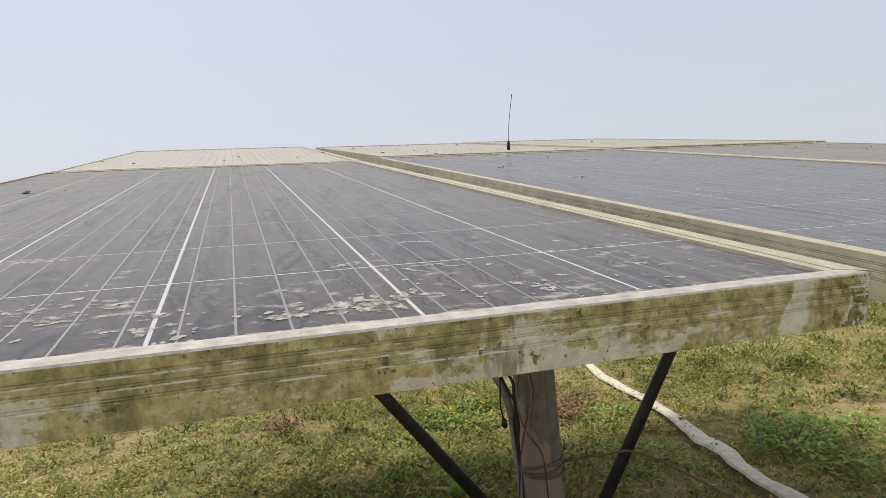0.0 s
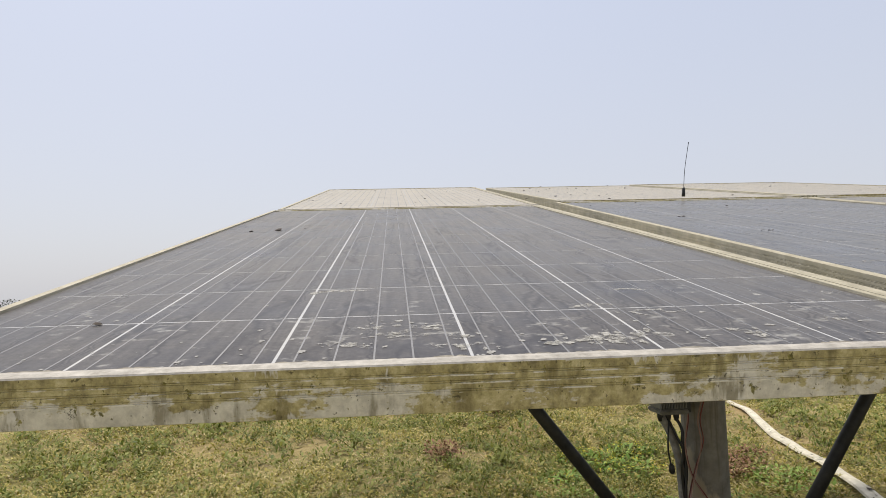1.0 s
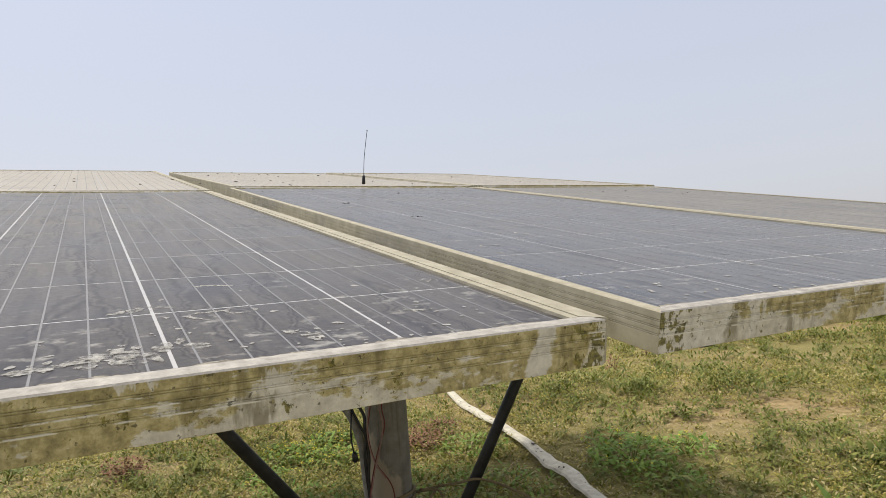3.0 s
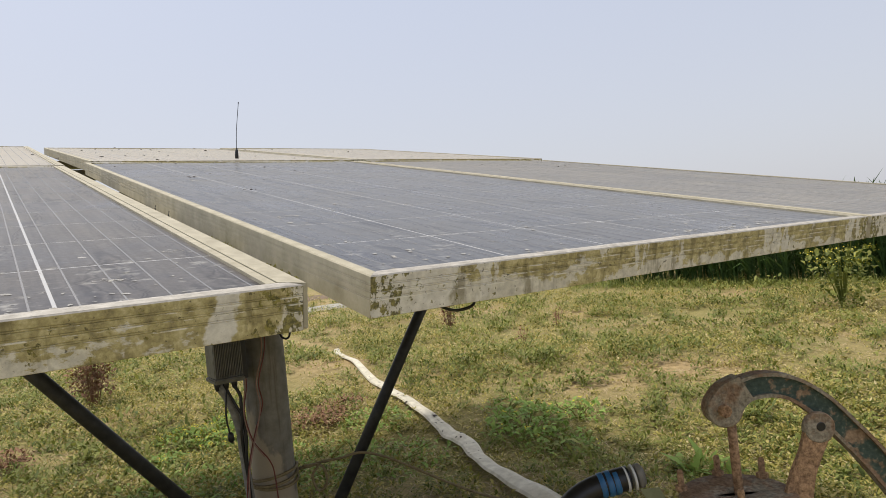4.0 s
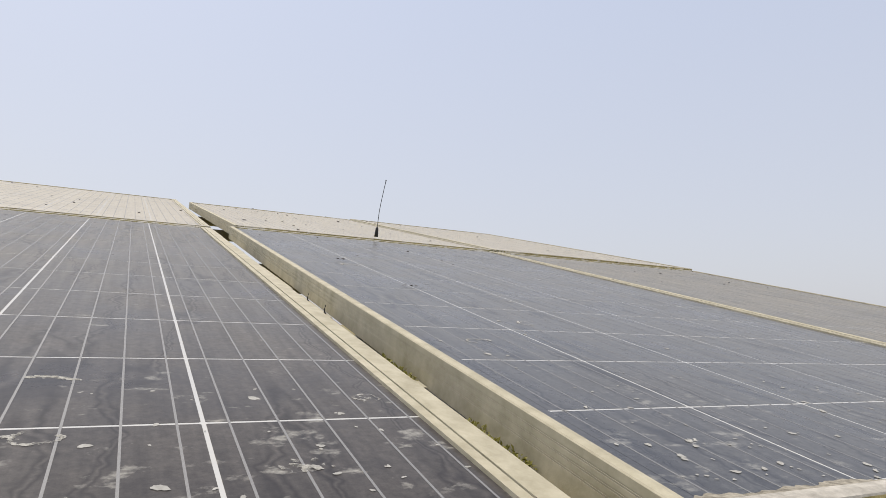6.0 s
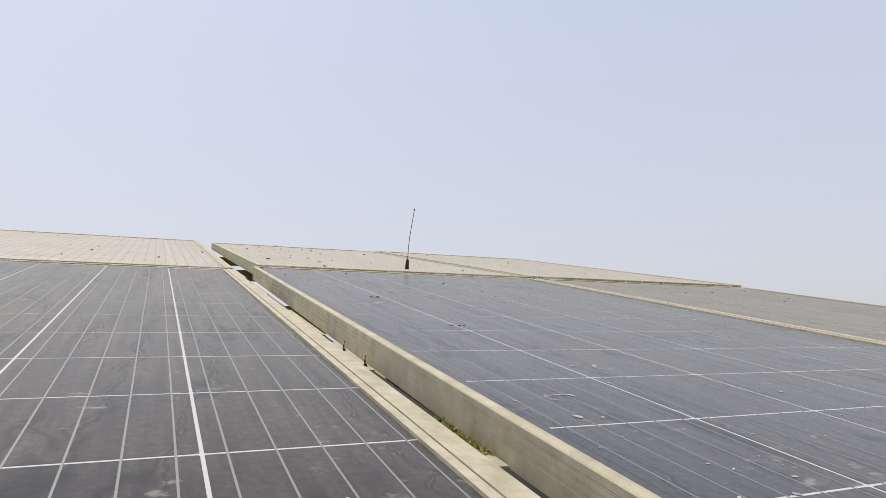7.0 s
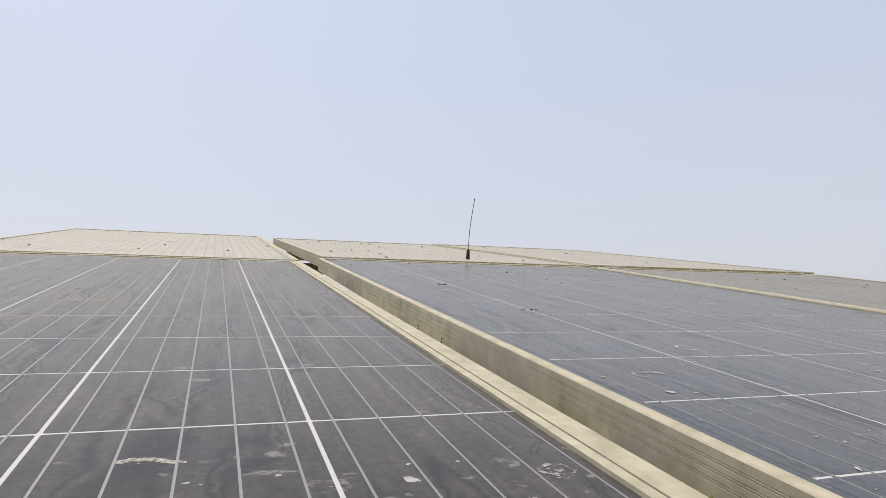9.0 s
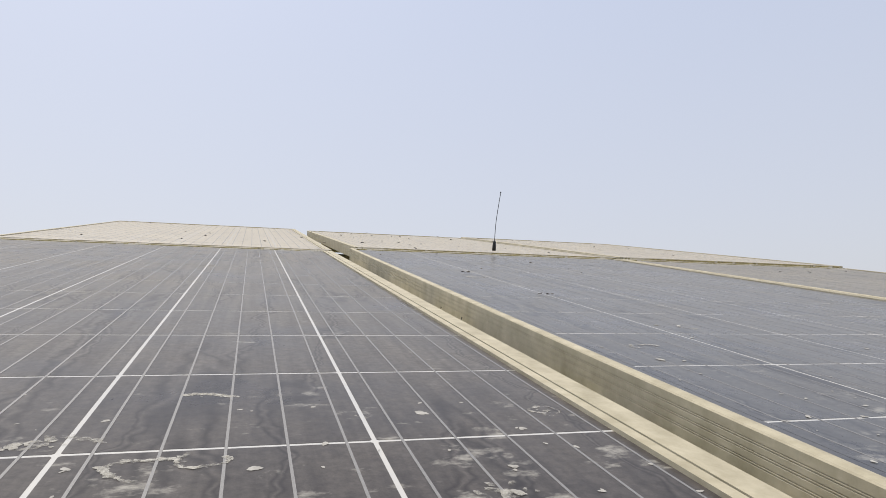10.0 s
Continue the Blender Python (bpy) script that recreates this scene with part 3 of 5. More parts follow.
def build_gap_fillers():
    """Black plates added for the gap's shade, a folded strip higher up, clamps, and ties and moss on dirt, in the gap
    between the first two columns of panels.
    """
    # added black plates whose colour stands for shade down in the open gap
    for y0, y1 in ((0.27, 0.357), (0.49, 0.715), (0.92, 0.99), (1.31, 1.61), (1.93, 2.06)):
        j = empty("gap_dark_plate", ARRAY @ pose(0.028, y0, -0.0315), "black plate added for the shade in the gap between panels", "metal plate", "plates in the gap")
        part("plate", box(-0.0255, 0, -0.020, 0.030, y1 - y0, 0.0, 0.001), M_BLACK, j)
        part("bolt", tube([(0.0, (y1 - y0) / 2, -0.002), (0.0, (y1 - y0) / 2, 0.004)], 0.004, 6), M_DARK, j)
    for y0, y1 in ((0.357, 0.384), (0.716, 0.919), (0.991, 1.309), (1.611, 1.929)):
        s = empty("cover_strip", ARRAY @ pose(0.028, y0, -0.030), "dusty pale metal strip between two panels", "metal strip", "strips in the gap")
        part("plate", box(-0.0255, 0, -0.004, 0.030, y1 - y0, 0.0, 0.0004), M_FRAME_SIDE, s)
    s = empty("cover_strip", ARRAY @ pose(0.028, 2.07, -0.030), "dusty folded metal strip between two panels", "metal strip", "strips in the gap")
    part("plate", box(-0.031, 0, -0.002, 0.0295, 1.87, 0.002, 0.0008), M_FRAME_SIDE, s)
    part("flange", box(-0.0315, 0, 0.002, -0.0285, 1.87, 0.006, 0.0006), M_FRAME_SIDE, s)
    for y in (0.74, 0.85):
        c = empty("cable_tie", ARRAY @ pose(0.052, y, -0.030), "short black cable tie in the gap between panels", "cable tie", "ties in the gap")
        part("strap", tube([(0, 0, 0.0), (-0.001, 0.001, 0.008), (0.001, 0.004, 0.013)], 0.0012, 6), M_BLACK, c)
        part("head", box(-0.002, -0.002, 0.0, 0.002, 0.002, 0.003, 0.0004), M_BLACK, c)
    rng = np.random.default_rng(77)
    for y0, y1 in ((0.15, 0.262), (0.385, 0.485)):
        e = empty("moss_clump", ARRAY @ pose(0.028, y0, -0.037), "yellow-green moss on dirt in the gap between panels", "moss", "moss in the gap")
        part("dirt", box(-0.0255, 0, -0.010, 0.030, y1 - y0, 0.004, 0.002), M_CRUST, e, "caked dirt")
        n = 900
        base = np.stack([rng.uniform(-0.024, 0.029, n), rng.uniform(0.0, y1 - y0, n), rng.uniform(0.003, 0.008, n)], 1)
        ln = rng.uniform(0.003, 0.007, n)
        v, f = leaves(rng, base, ln, ln * 0.5, rng.uniform(0.2, 1.4, n))
        ob = tagged(joined("foliage", v, f, M_MOSS), kind="stuff")
        ob.parent = e


def splat(rng, size, stretch, z):
    """A dried blot with a ragged outline and a slightly raised middle, as a fan round (0, 0)."""
    n = 18
    turn, lobes = rng.uniform(0, 6.28), rng.uniform(0, 6.28, 4)
    verts, faces = [(0, 0, z + min(0.0005, size * 0.03))], []
    for k in range(n):
        a = 2 * math.pi * k / n
        r = size * (0.80 + 0.13 * math.sin(2 * a + lobes[0]) + 0.10 * math.sin(3 * a + lobes[1]) + 0.07 * math.sin(7 * a + lobes[2]) + rng.uniform(-0.07, 0.07))
        r = max(r, size * 0.15)
        x, y = r * math.cos(a) * stretch, r * math.sin(a) / stretch
        verts.append((x * math.cos(turn) - y * math.sin(turn), x * math.sin(turn) + y * math.cos(turn), z))
        faces.append((0, k + 1, (k + 1) % n + 1))
    return verts, faces


def build_droppings():
    rng = np.random.default_rng(5)
    big = [(-0.576, 0.138, 0.022, 1.5), (-0.559, 0.108, 0.026, 1.4), (-0.598, 0.076, 0.024, 1.7), (-0.528, 0.132, 0.022, 1.6),
           (-0.50, 0.064, 0.024, 1.5), (-0.495, 0.096, 0.018, 1.3), (-0.369, 0.073, 0.046, 1.5), (-0.352, 0.206, 0.022, 2.0),
           (-0.236, 0.069, 0.020, 1.4), (-0.411, 0.062, 0.02, 1.6), (-0.25, 0.087, 0.015, 1.8), 
           (-0.059, 0.227, 0.010, 1.0), (-0.132, 0.112, 0.016, 1.2), (0.165, 0.113, 0.012, 1.3), (0.7, 0.05, 0.03, 1.9), (0.82, 0.06, 0.03, 1.9), (0.6, 0.06, 0.025, 1.8)]
    for x, y, size, stretch in big:
        verts, faces = splat(rng, size * 0.30, 1.2, 0.0006)
        for k in range(int(5 + size * 500)):  # one blot made of many small drops
            a, q = rng.uniform(0, 6.28), size * rng.uniform(0.15, 1.0)
            v, f = splat(rng, size * rng.uniform(0.07, 0.24), rng.uniform(1.0, 1.5), 0.0006)
            n = len(verts)
            verts += [(vx + q * stretch * math.cos(a) * 0.9, vy + q / stretch * math.sin(a), vz) for vx, vy, vz in v]
            faces += [tuple(i + n for i in t) for t in f]
        ob = sheet_mesh("bird_dropping", verts, faces, M_DROP)
        ob.matrix_world = ARRAY @ (pose(x, y, 0) if x < 0 else MIDDLE @ pose(x - COLUMNS[1], y - ROWS_AT[0], 0))
        tagged(ob, "dried grey-white bird dropping on the dusty glass", "bird dropping", "droppings on the panels")
    # dried rings and curls
    for x, y, r, turn, from_a, to_a in ((-0.574, 0.378, 0.011, 0, 0, 6.28), (-0.055, 0.234, 0.010, 0, 0, 6.28), (-0.295, 0.163, 0.017, 0.4, 0.2, 4.2), (-0.27, 0.172, 0.012, 2.0, 0.0, 4.6),
                                        (-0.62, 0.309, 0.034, 0.2, 0.6, 2.7), (-0.273, 0.274, 0.022, 0.0, 0.7, 2.2), (-0.263, 0.658, 0.020, 0.6, 0.2, 3.4), (-0.114, 0.652, 0.022, 0.0, 3.4, 5.9),
                                        (-0.108, 0.608, 0.018, 0.4, 0.4, 3.6), (-0.06, 0.70, 0.02, 0.0, 3.3, 6.0), (0.155, 0.428, 0.016, 0.0, 0.3, 4.0), (0.21, 1.13, 0.02, 0.0, 0.2, 3.6), (0.30, 0.55, 0.015, 1.0, 0.0, 4.0)):
        verts, faces = [], []
        for k in range(26):
            a = from_a + (to_a - from_a) * k / 25
            q = r * (1 + 0.12 * math.sin(3 * a + x * 40) + rng.uniform(-0.06, 0.06))
            v, f = splat(rng, r * rng.uniform(0.10, 0.22), rng.uniform(1.0, 1.5), 0.0006)
            n = len(verts)
            verts += [(vx + q * math.cos(a + turn), vy + 0.8 * q * math.sin(a + turn), vz) for vx, vy, vz in v]
            faces += [tuple(i + n for i in t) for t in f]
        ob = sheet_mesh("bird_dropping", verts, faces, M_DROP)
        ob.matrix_world = ARRAY @ (pose(x, y, 0) if x < 0 else MIDDLE @ pose(x - COLUMNS[1], y - ROWS_AT[0], 0))
        tagged(ob, "curled trace of a dried grey-white bird dropping on glass", "bird dropping", "droppings on the panels")
    # specks and dried splashes: dense along the low edge, thin further up
    for col, spread in ((-0.97, 300), (0.09, 320), (1.10, 130)):
        verts, faces = [], []
        for k in range(spread):
            y = 0.03 + min(rng.exponential(0.17), 1.85) if k % 3 else rng.uniform(0.03, 1.9)
            x = rng.uniform(0.0, 0.94)
            near = max(0.0, 1 - y / 0.22)
            size = 0.0008 + rng.exponential(0.0009) + near * rng.exponential(0.0008)
            v, f = splat(rng, min(size, 0.005), rng.uniform(1.0, 1.4), 0.0005)
            base = len(verts)
            verts += [(a + x, b + y, c) for a, b, c in v]
            faces += [tuple(i + base for i in t) for t in f]
        ob = sheet_mesh("dirt_specks", verts, faces, M_SPECK)
        ob.matrix_world = ARRAY @ (pose(col, 0, 0.0) if col < 0 else MIDDLE @ pose(col - COLUMNS[1], -ROWS_AT[0], 0))
        tagged(ob, "dried specks and splashes of dirt on glass", "dirt", kind="stuff")


def build_bits():
    """Dark crumbs of leaf and soil lying on the panels."""
    rng = np.random.default_rng(8)
    spots = [(-0.843, 1.172, 0.010), (-0.852, 0.185, 0.0042), (-0.907, 1.158, 0.006), (0.225, 0.846, 0.0035), (0.217, 1.204, 0.005), (0.25, 0.85, 0.0025), (0.238, 0.843, 0.003), (0.205, 1.206, 0.004)]
    spots += [(rng.uniform(-0.95, 1.95), rng.uniform(2.05, 3.9), rng.uniform(0.003, 0.0065)) for k in range(46)]
    spots += [(rng.uniform(-0.95, 1.95), rng.uniform(1.2, 1.93), rng.uniform(0.002, 0.004)) for k in range(22)]
    bm = bmesh.new()
    for x, y, r in spots:
        z = 0.001 if x < 0 and y < 1.97 else (0.019 if y > 1.97 else 0.001 + y * 0.0097)
        m = Matrix.Translation((x, y, z + r * 0.2)) @ Euler((rng.uniform(-0.3, 0.3), rng.uniform(-0.3, 0.3), rng.uniform(0, 6))).to_matrix().to_4x4() @ Matrix.Diagonal((r * rng.uniform(1.0, 1.8), r, r * 0.22, 1))
        made = bmesh.ops.create_icosphere(bm, subdivisions=1, radius=1.0, matrix=m)
        for v in made["verts"]:
            v.co += Vector(rng.uniform(-0.25, 0.25, 3)) * r
    me = bpy.data.meshes.new("leaf_crumbs")
    bm.to_mesh(me)
    bm.free()
    me.materials.append(M_SOIL_BIT_GAP_SHADE)
    ob = new("leaf_crumbs", me)
    ob.matrix_world = ARRAY
    tagged(ob, "dark crumbs of leaf and soil on the panels", "debris", kind="stuff")


build_droppings()
build_bits()


def build_controller():
    c = empty("pump_controller", pose(0.430, 1.86, 0.72), "grey finned metal controller box hung beside the post", "controller box")
    part("case", box(-0.048, -0.05, 0.012, 0.048, 0.055, 0.44, 0.004), M_BOX, c, "grey cast case")
    for k in range(17):
        x = -0.046 + k * 0.00575
        part("fin", box(x - 0.0014, -0.058, 0.016, x + 0.0014, -0.05, 0.44), M_BOX, c)
    part("bottom_plate", box(-0.053, -0.064, -0.004, 0.053, 0.06, 0.012, 0.004), M_BOX, c, "flat bottom flange")
    part("side_flange", box(0.048, -0.04, -0.002, 0.070, 0.05, 0.44, 0.002), M_BLACK, c, "dark side bracket")
    for k, x in enumerate((-0.03, 0.0, 0.03)):
        part("gland", tube([(x, 0, -0.004), (x, 0, -0.02), (x, 0, -0.036)], [0.011, 0.011, 0.007], 12), M_BLACK, c, "black cable gland")


build_controller()


def build_cables():
    def cable(name, mat, points, r, label):
        ob = part(name, tube(curve_points(points, 10), r, 8), mat, None, "", True)
        tagged(ob, label, "cable", "cables on the post")
    yf = 1.838
    cable("red_cable", M_RED, [(0.466, 1.83, 0.95), (0.466, yf, 0.847), (0.496, yf, 0.708), (0.479, yf, 0.60), (0.499, yf - 0.002, 0.489), (0.553, yf, 0.401), (0.568, yf, 0.33), (0.572, yf, 0.15), (0.57, yf, 0.02)], 0.0024, "thin red cable hanging down the post")
    cable("red_cable", M_RED, [(0.578, yf, 0.92), (0.573, yf, 0.808), (0.54, yf, 0.692), (0.545, yf - 0.003, 0.609), (0.509, yf - 0.004, 0.517), (0.474, 1.83, 0.40), (0.456, 1.83, 0.27), (0.445, 1.83, 0.05)], 0.0024, "thin red cable crossing the post")
    cable("pale_cable", M_PINK, [(0.566, yf, 0.90), (0.561, yf, 0.80), (0.531, yf, 0.69), (0.536, yf - 0.006, 0.607), (0.514, yf - 0.008, 0.52), (0.486, 1.828, 0.43), (0.468, 1.828, 0.33), (0.462, 1.828, 0.05)], 0.0025, "faded pinkish cable hanging down the post")
    cable("pale_cable", M_PINK, [(0.474, 1.826, 0.95), (0.475, 1.83, 0.84), (0.49, 1.83, 0.72), (0.474, 1.83, 0.60), (0.49, 1.83, 0.5), (0.535, 1.834, 0.42)], 0.0022, "faded pinkish cable beside the controller")
    cable("black_cable", M_BLACK, [(0.455, 1.86, 0.70), (0.472, 1.845, 0.655), (0.470, 1.84, 0.608), (0.477, 1.838, 0.511), (0.470, 1.838, 0.42), (0.474, 1.838, 0.2), (0.47, 1.838, 0.02)], 0.006, "black cable down to the ground")
    cable("black_cable", M_BLACK, [(0.425, 1.86, 0.70), (0.45, 1.842, 0.63), (0.468, 1.835, 0.58), (0.462, 1.84, 0.50), (0.47, 1.84, 0.36)], 0.005, "black cable twisted below the controller")
    cable("black_cable", M_BLACK, [(0.639, 1.86, 0.862), (0.645, 1.84, 0.838), (0.662, 1.835, 0.832), (0.674, 1.835, 0.85), (0.676, 1.84, 0.90), (0.66, 1.86, 1.05)], 0.004, "black cable looping out beside the post")
    cable("black_cable", M_BLACK, [(0.15, 0.45, 1.13), (0.175, 0.16, 1.085), (0.192, 0.1, 1.0585), (0.217, 0.095, 1.0505), (0.242, 0.1, 1.0585), (0.262, 0.17, 1.085), (0.29, 0.45, 1.13)], 0.0018, "black cable sagging under the panel edge")
    cable("grey_conduit", M_WRAP, [(0.405, 1.865, 0.70), (0.437, 1.865, 0.64), (0.462, 1.862, 0.543), (0.470, 1.862, 0.42), (0.486, 1.87, 0.2), (0.49, 1.87, -0.02)], 0.015, "grey flexible conduit beside the post")
    p = empty("loose_plug", pose(0.424, 1.84, 0.50), "loose black plug on a short cable", "plug")
    part("lead", tube(curve_points([(0.012, 0.02, 0.21), (-0.006, 0, 0.14), (-0.009, 0, 0.083), (-0.002, 0, 0.033)]), 0.0032, 8), M_BLACK, p, "", True)
    part("plug_body", tube([(-0.002, 0, 0.036), (0, 0, 0.028), (0.001, 0, 0.008), (0.002, 0, 0.0)], [0.005, 0.010, 0.011, 0.006], 12), M_BLACK, p, "black ribbed plug", True)


build_cables()


def build_rope():
    r = empty("jute_rope", pose(POST[0], POST[1], 0.30), "jute rope tied round the post with a loop", "rope")
    for k, z in enumerate((0.0, 0.013, 0.030)):
        ring = [(0.0875 * math.cos(a), 0.0875 * math.sin(a), z + 0.012 * math.sin(a + k)) for a in (2 * math.pi * n / 40 for n in range(41))]
        part("turn", tube(ring, 0.0055, 8, caps=False), M_ROPE, r, "", True)
    part("loop", tube(curve_points([(0.09, -0.03, 0.02), (0.14, -0.09, 0.034), (0.116, -0.09, 0.001), (0.132, -0.09, -0.059), (0.166, -0.09, -0.052), (0.171, -0.09, -0.006), (0.149, -0.09, 0.032), (0.10, -0.04, 0.03)], 8), 0.005, 8), M_ROPE, r, "", True)
    part("tail", tube(curve_points([(0.09, -0.02, 0.02), (0.22, -0.1, 0.04), (0.38, -0.14, 0.02), (0.75, -0.35, -0.2), (1.1, -0.7, -0.27)], 10), 0.005, 8), M_ROPE, r, "", True)


build_rope()


# ---- hand pump ----
def painted_iron():
    m, add, link, p = material("flaking_green_iron")
    a = noise_of(add, link, 24, 7, 0.65)
    b = noise_of(add, link, 120, 5, 0.6)
    rust = ramp(add, link, b, [(0.3, (0.13, 0.075, 0.042)), (0.7, (0.36, 0.25, 0.155))])
    paint = ramp(add, link, b, [(0.35, (0.022, 0.042, 0.034)), (0.6, (0.048, 0.078, 0.062)), (0.72, (0.22, 0.21, 0.165))])
    f = ramp(add, link, a, [(0.53, (0, 0, 0)), (0.60, (1, 1, 1))])
    link(mixed(add, link, f, paint, rust), p.inputs["Base Color"])
    p.inputs["Roughness"].default_value = 0.6
    bumped(add, link, p, b, 0.6, 0.002)
    return m


def iron_body():
    m, add, link, p = material("rusty_grey_iron")
    a = noise_of(add, link, 18, 7, 0.65)
    b = noise_of(add, link, 150, 5, 0.65)
    rust = ramp(add, link, b, [(0.3, (0.10, 0.055, 0.03)), (0.7, (0.31, 0.20, 0.12))])
    grey = ramp(add, link, b, [(0.35, (0.14, 0.12, 0.085)), (0.65, (0.36, 0.315, 0.235))])
    f = ramp(add, link, a, [(0.45, (0, 0, 0)), (0.56, (1, 1, 1))])
    link(mixed(add, link, f, grey, rust), p.inputs["Base Color"])
    p.inputs["Roughness"].default_value = 0.75
    bumped(add, link, p, b, 0.8, 0.002)
    return m


def ribbon_plate(points, widths, y0, y1):
    """A flat bar in the x-z plane along a curved line, as wide as given at each point, from y0 to y1 thick."""
    bm = bmesh.new()
    line = curve_points([(x, 0, z) for x, z in points], 7)
    ws = [v.x for v in curve_points([(w, 0, 0) for w in widths], 7)]
    rings = []
    for n, p in enumerate(line):
        way = (line[min(n + 1, len(line) - 1)] - line[max(n - 1, 0)]).normalized()
        side = Vector((-way.z, 0, way.x)) * ws[n] / 2
        rings.append([bm.verts.new(q) for q in (p + side + Vector((0, y0, 0)), p - side + Vector((0, y0, 0)), p - side + Vector((0, y1, 0)), p + side + Vector((0, y1, 0)))])
    for a, b in zip(rings, rings[1:]):
        for k in range(4):
            bm.faces.new((a[k], a[(k + 1) % 4], b[(k + 1) % 4], b[k]))
    bm.faces.new(rings[0])
    bm.faces.new(rings[-1][::-1])
    bmesh.ops.bevel(bm, geom=[e for e in bm.edges if not e.is_boundary and e.calc_face_angle(0) > 0.8], offset=0.0015, segments=1, affect="EDGES")
    return bm


def disc(x, z, r, y0, y1, sides=28, bm=None):
    return tube([(x, y0, z), (x, y0 + 0.002, z), (x, y1 - 0.002, z), (x, y1, z)], [r - 0.002, r, r, r - 0.002], sides, bm)


def build_pump():
    m_paint, m_iron = painted_iron(), iron_body()
    p = empty("hand_pump", Matrix.Translation((0.828, 0.163, 0)) @ pose(0, 0, 0, 0, 0, -35.5), "rusty cast-iron hand pump with flaking green lever", "hand pump")
    top = 0.635
    # lever: web, raised rims, forked head
    line = [(-0.012, 0.163), (0.012, 0.183), (0.056, 0.194), (0.106, 0.184), (0.154, 0.150), (0.196, 0.103), (0.237, 0.053), (0.300, -0.04), (0.37, -0.16)]
    line = [(x, z + top) for x, z in line]
    part("lever_web", ribbon_plate(line, [0.042, 0.040, 0.034, 0.032, 0.035, 0.038, 0.040, 0.043, 0.045], -0.007, 0.007), m_paint, p, "lever web with flaking green paint")
    def rim(sign):
        pts = []
        for n, (x, z) in enumerate(line):
            a, b = line[max(n - 1, 0)], line[min(n + 1, len(line) - 1)]
            d = Vector((b[0] - a[0], b[1] - a[1])).normalized()
            w = sign * (0.0185 if n < 4 else 0.0195)
            pts.append((x - d.y * w, z + d.x * w))
        return pts
    for sign in (1, -1):
        part("lever_rim", ribbon_plate(rim(sign), [0.006] * 9, -0.014, 0.014), m_iron, p, "worn iron rim of the lever")
    part("lever_head", disc(-0.014, top + 0.158, 0.031, -0.017, 0.017, bm=ribbon_plate([(-0.015, top + 0.158), (0.0, top + 0.178), (0.026, top + 0.193)], [0.060, 0.056, 0.046], -0.016, 0.016)), m_iron, p, "rounded rusty lever head")
    part("bolt", disc(-0.017, top + 0.158, 0.0115, -0.026, 0.022, 8), M_RUST, p, "rusty bolt head")
    # rod, pivot bracket and base
    part("rod", tube([(0.0, 0, top + 0.135), (0.001, 0, top + 0.06), (0.004, 0, top - 0.03)], 0.008, 14), M_RUST, p, "rusty pump rod", True)
    eye = disc(0.140, top + 0.116, 0.027, -0.026, -0.0145, 26)
    part("pivot_bracket", ribbon_plate([(0.140, top + 0.116), (0.122, top + 0.072), (0.106, top + 0.035), (0.088, top - 0.03)], [0.046, 0.038, 0.041, 0.052], -0.025, -0.0155), M_RUST, p, "rusty pivot bracket")
    part("pivot_eye", eye, m_iron, p, "round rusty bracket eye")
    # no opening is cut: a black disc stands for the hole's shade
    part("pivot_hole_shade", disc(0.142, top + 0.118, 0.009, -0.0270, -0.02, 18), M_BLACK, p, "black disc painted as the shade of a bolt hole")
    # flange with slot
    bm = bmesh.new()
    rings = []
    for r, z in ((0.03, top + 0.002), (0.03, top + 0.006), (0.086, top + 0.008), (0.092, top + 0.002), (0.092, top - 0.030), (0.06, top - 0.030)):
        rings.append([bm.verts.new((r * math.cos(a) * (1.08 if r > 0.05 else 1.3), r * math.sin(a) * (1.0 if r > 0.05 else 0.35), z)) for a in (2 * math.pi * k / 40 for k in range(40))])
    for a, b in zip(rings, rings[1:]):
        for k in range(40):
            bm.faces.new((a[k], a[(k + 1) % 40], b[(k + 1) % 40], b[k]))
    part("flange", bm, m_iron, p, "rusty round flange with a slot", True)
    part("barrel", tube([(0, 0, -0.05), (0, 0, 0.05), (0, 0, 0.09), (0, 0, top - 0.06), (0, 0, top - 0.03)], [0.10, 0.10, 0.072, 0.072, 0.080], 32), m_iron, p, "rusty pump barrel", True)
    for x, y in ((-0.088, 0.03), (-0.026, -0.078), (0.07, 0.055), (0.0, 0.085)):
        b = part("stud", tube([(x, y, top - 0.03), (x, y, top + 0.040), (x, y, top + 0.044)], [0.0056, 0.0056, 0.004], 12), M_RUST, p, "rusty stud")
        part("nut", tube([(x, y, top + 0.006), (x, y, top + 0.016)], 0.0105, 6), M_RUST, b, "rusty nut")
    part("spout", tube(curve_points([(-0.06, 0.03, 0.5), (-0.11, 0.07, 0.49), (-0.15, 0.11, 0.46)]), 0.026, 16), m_iron, p, "rusty outlet spout", True)


build_pump()


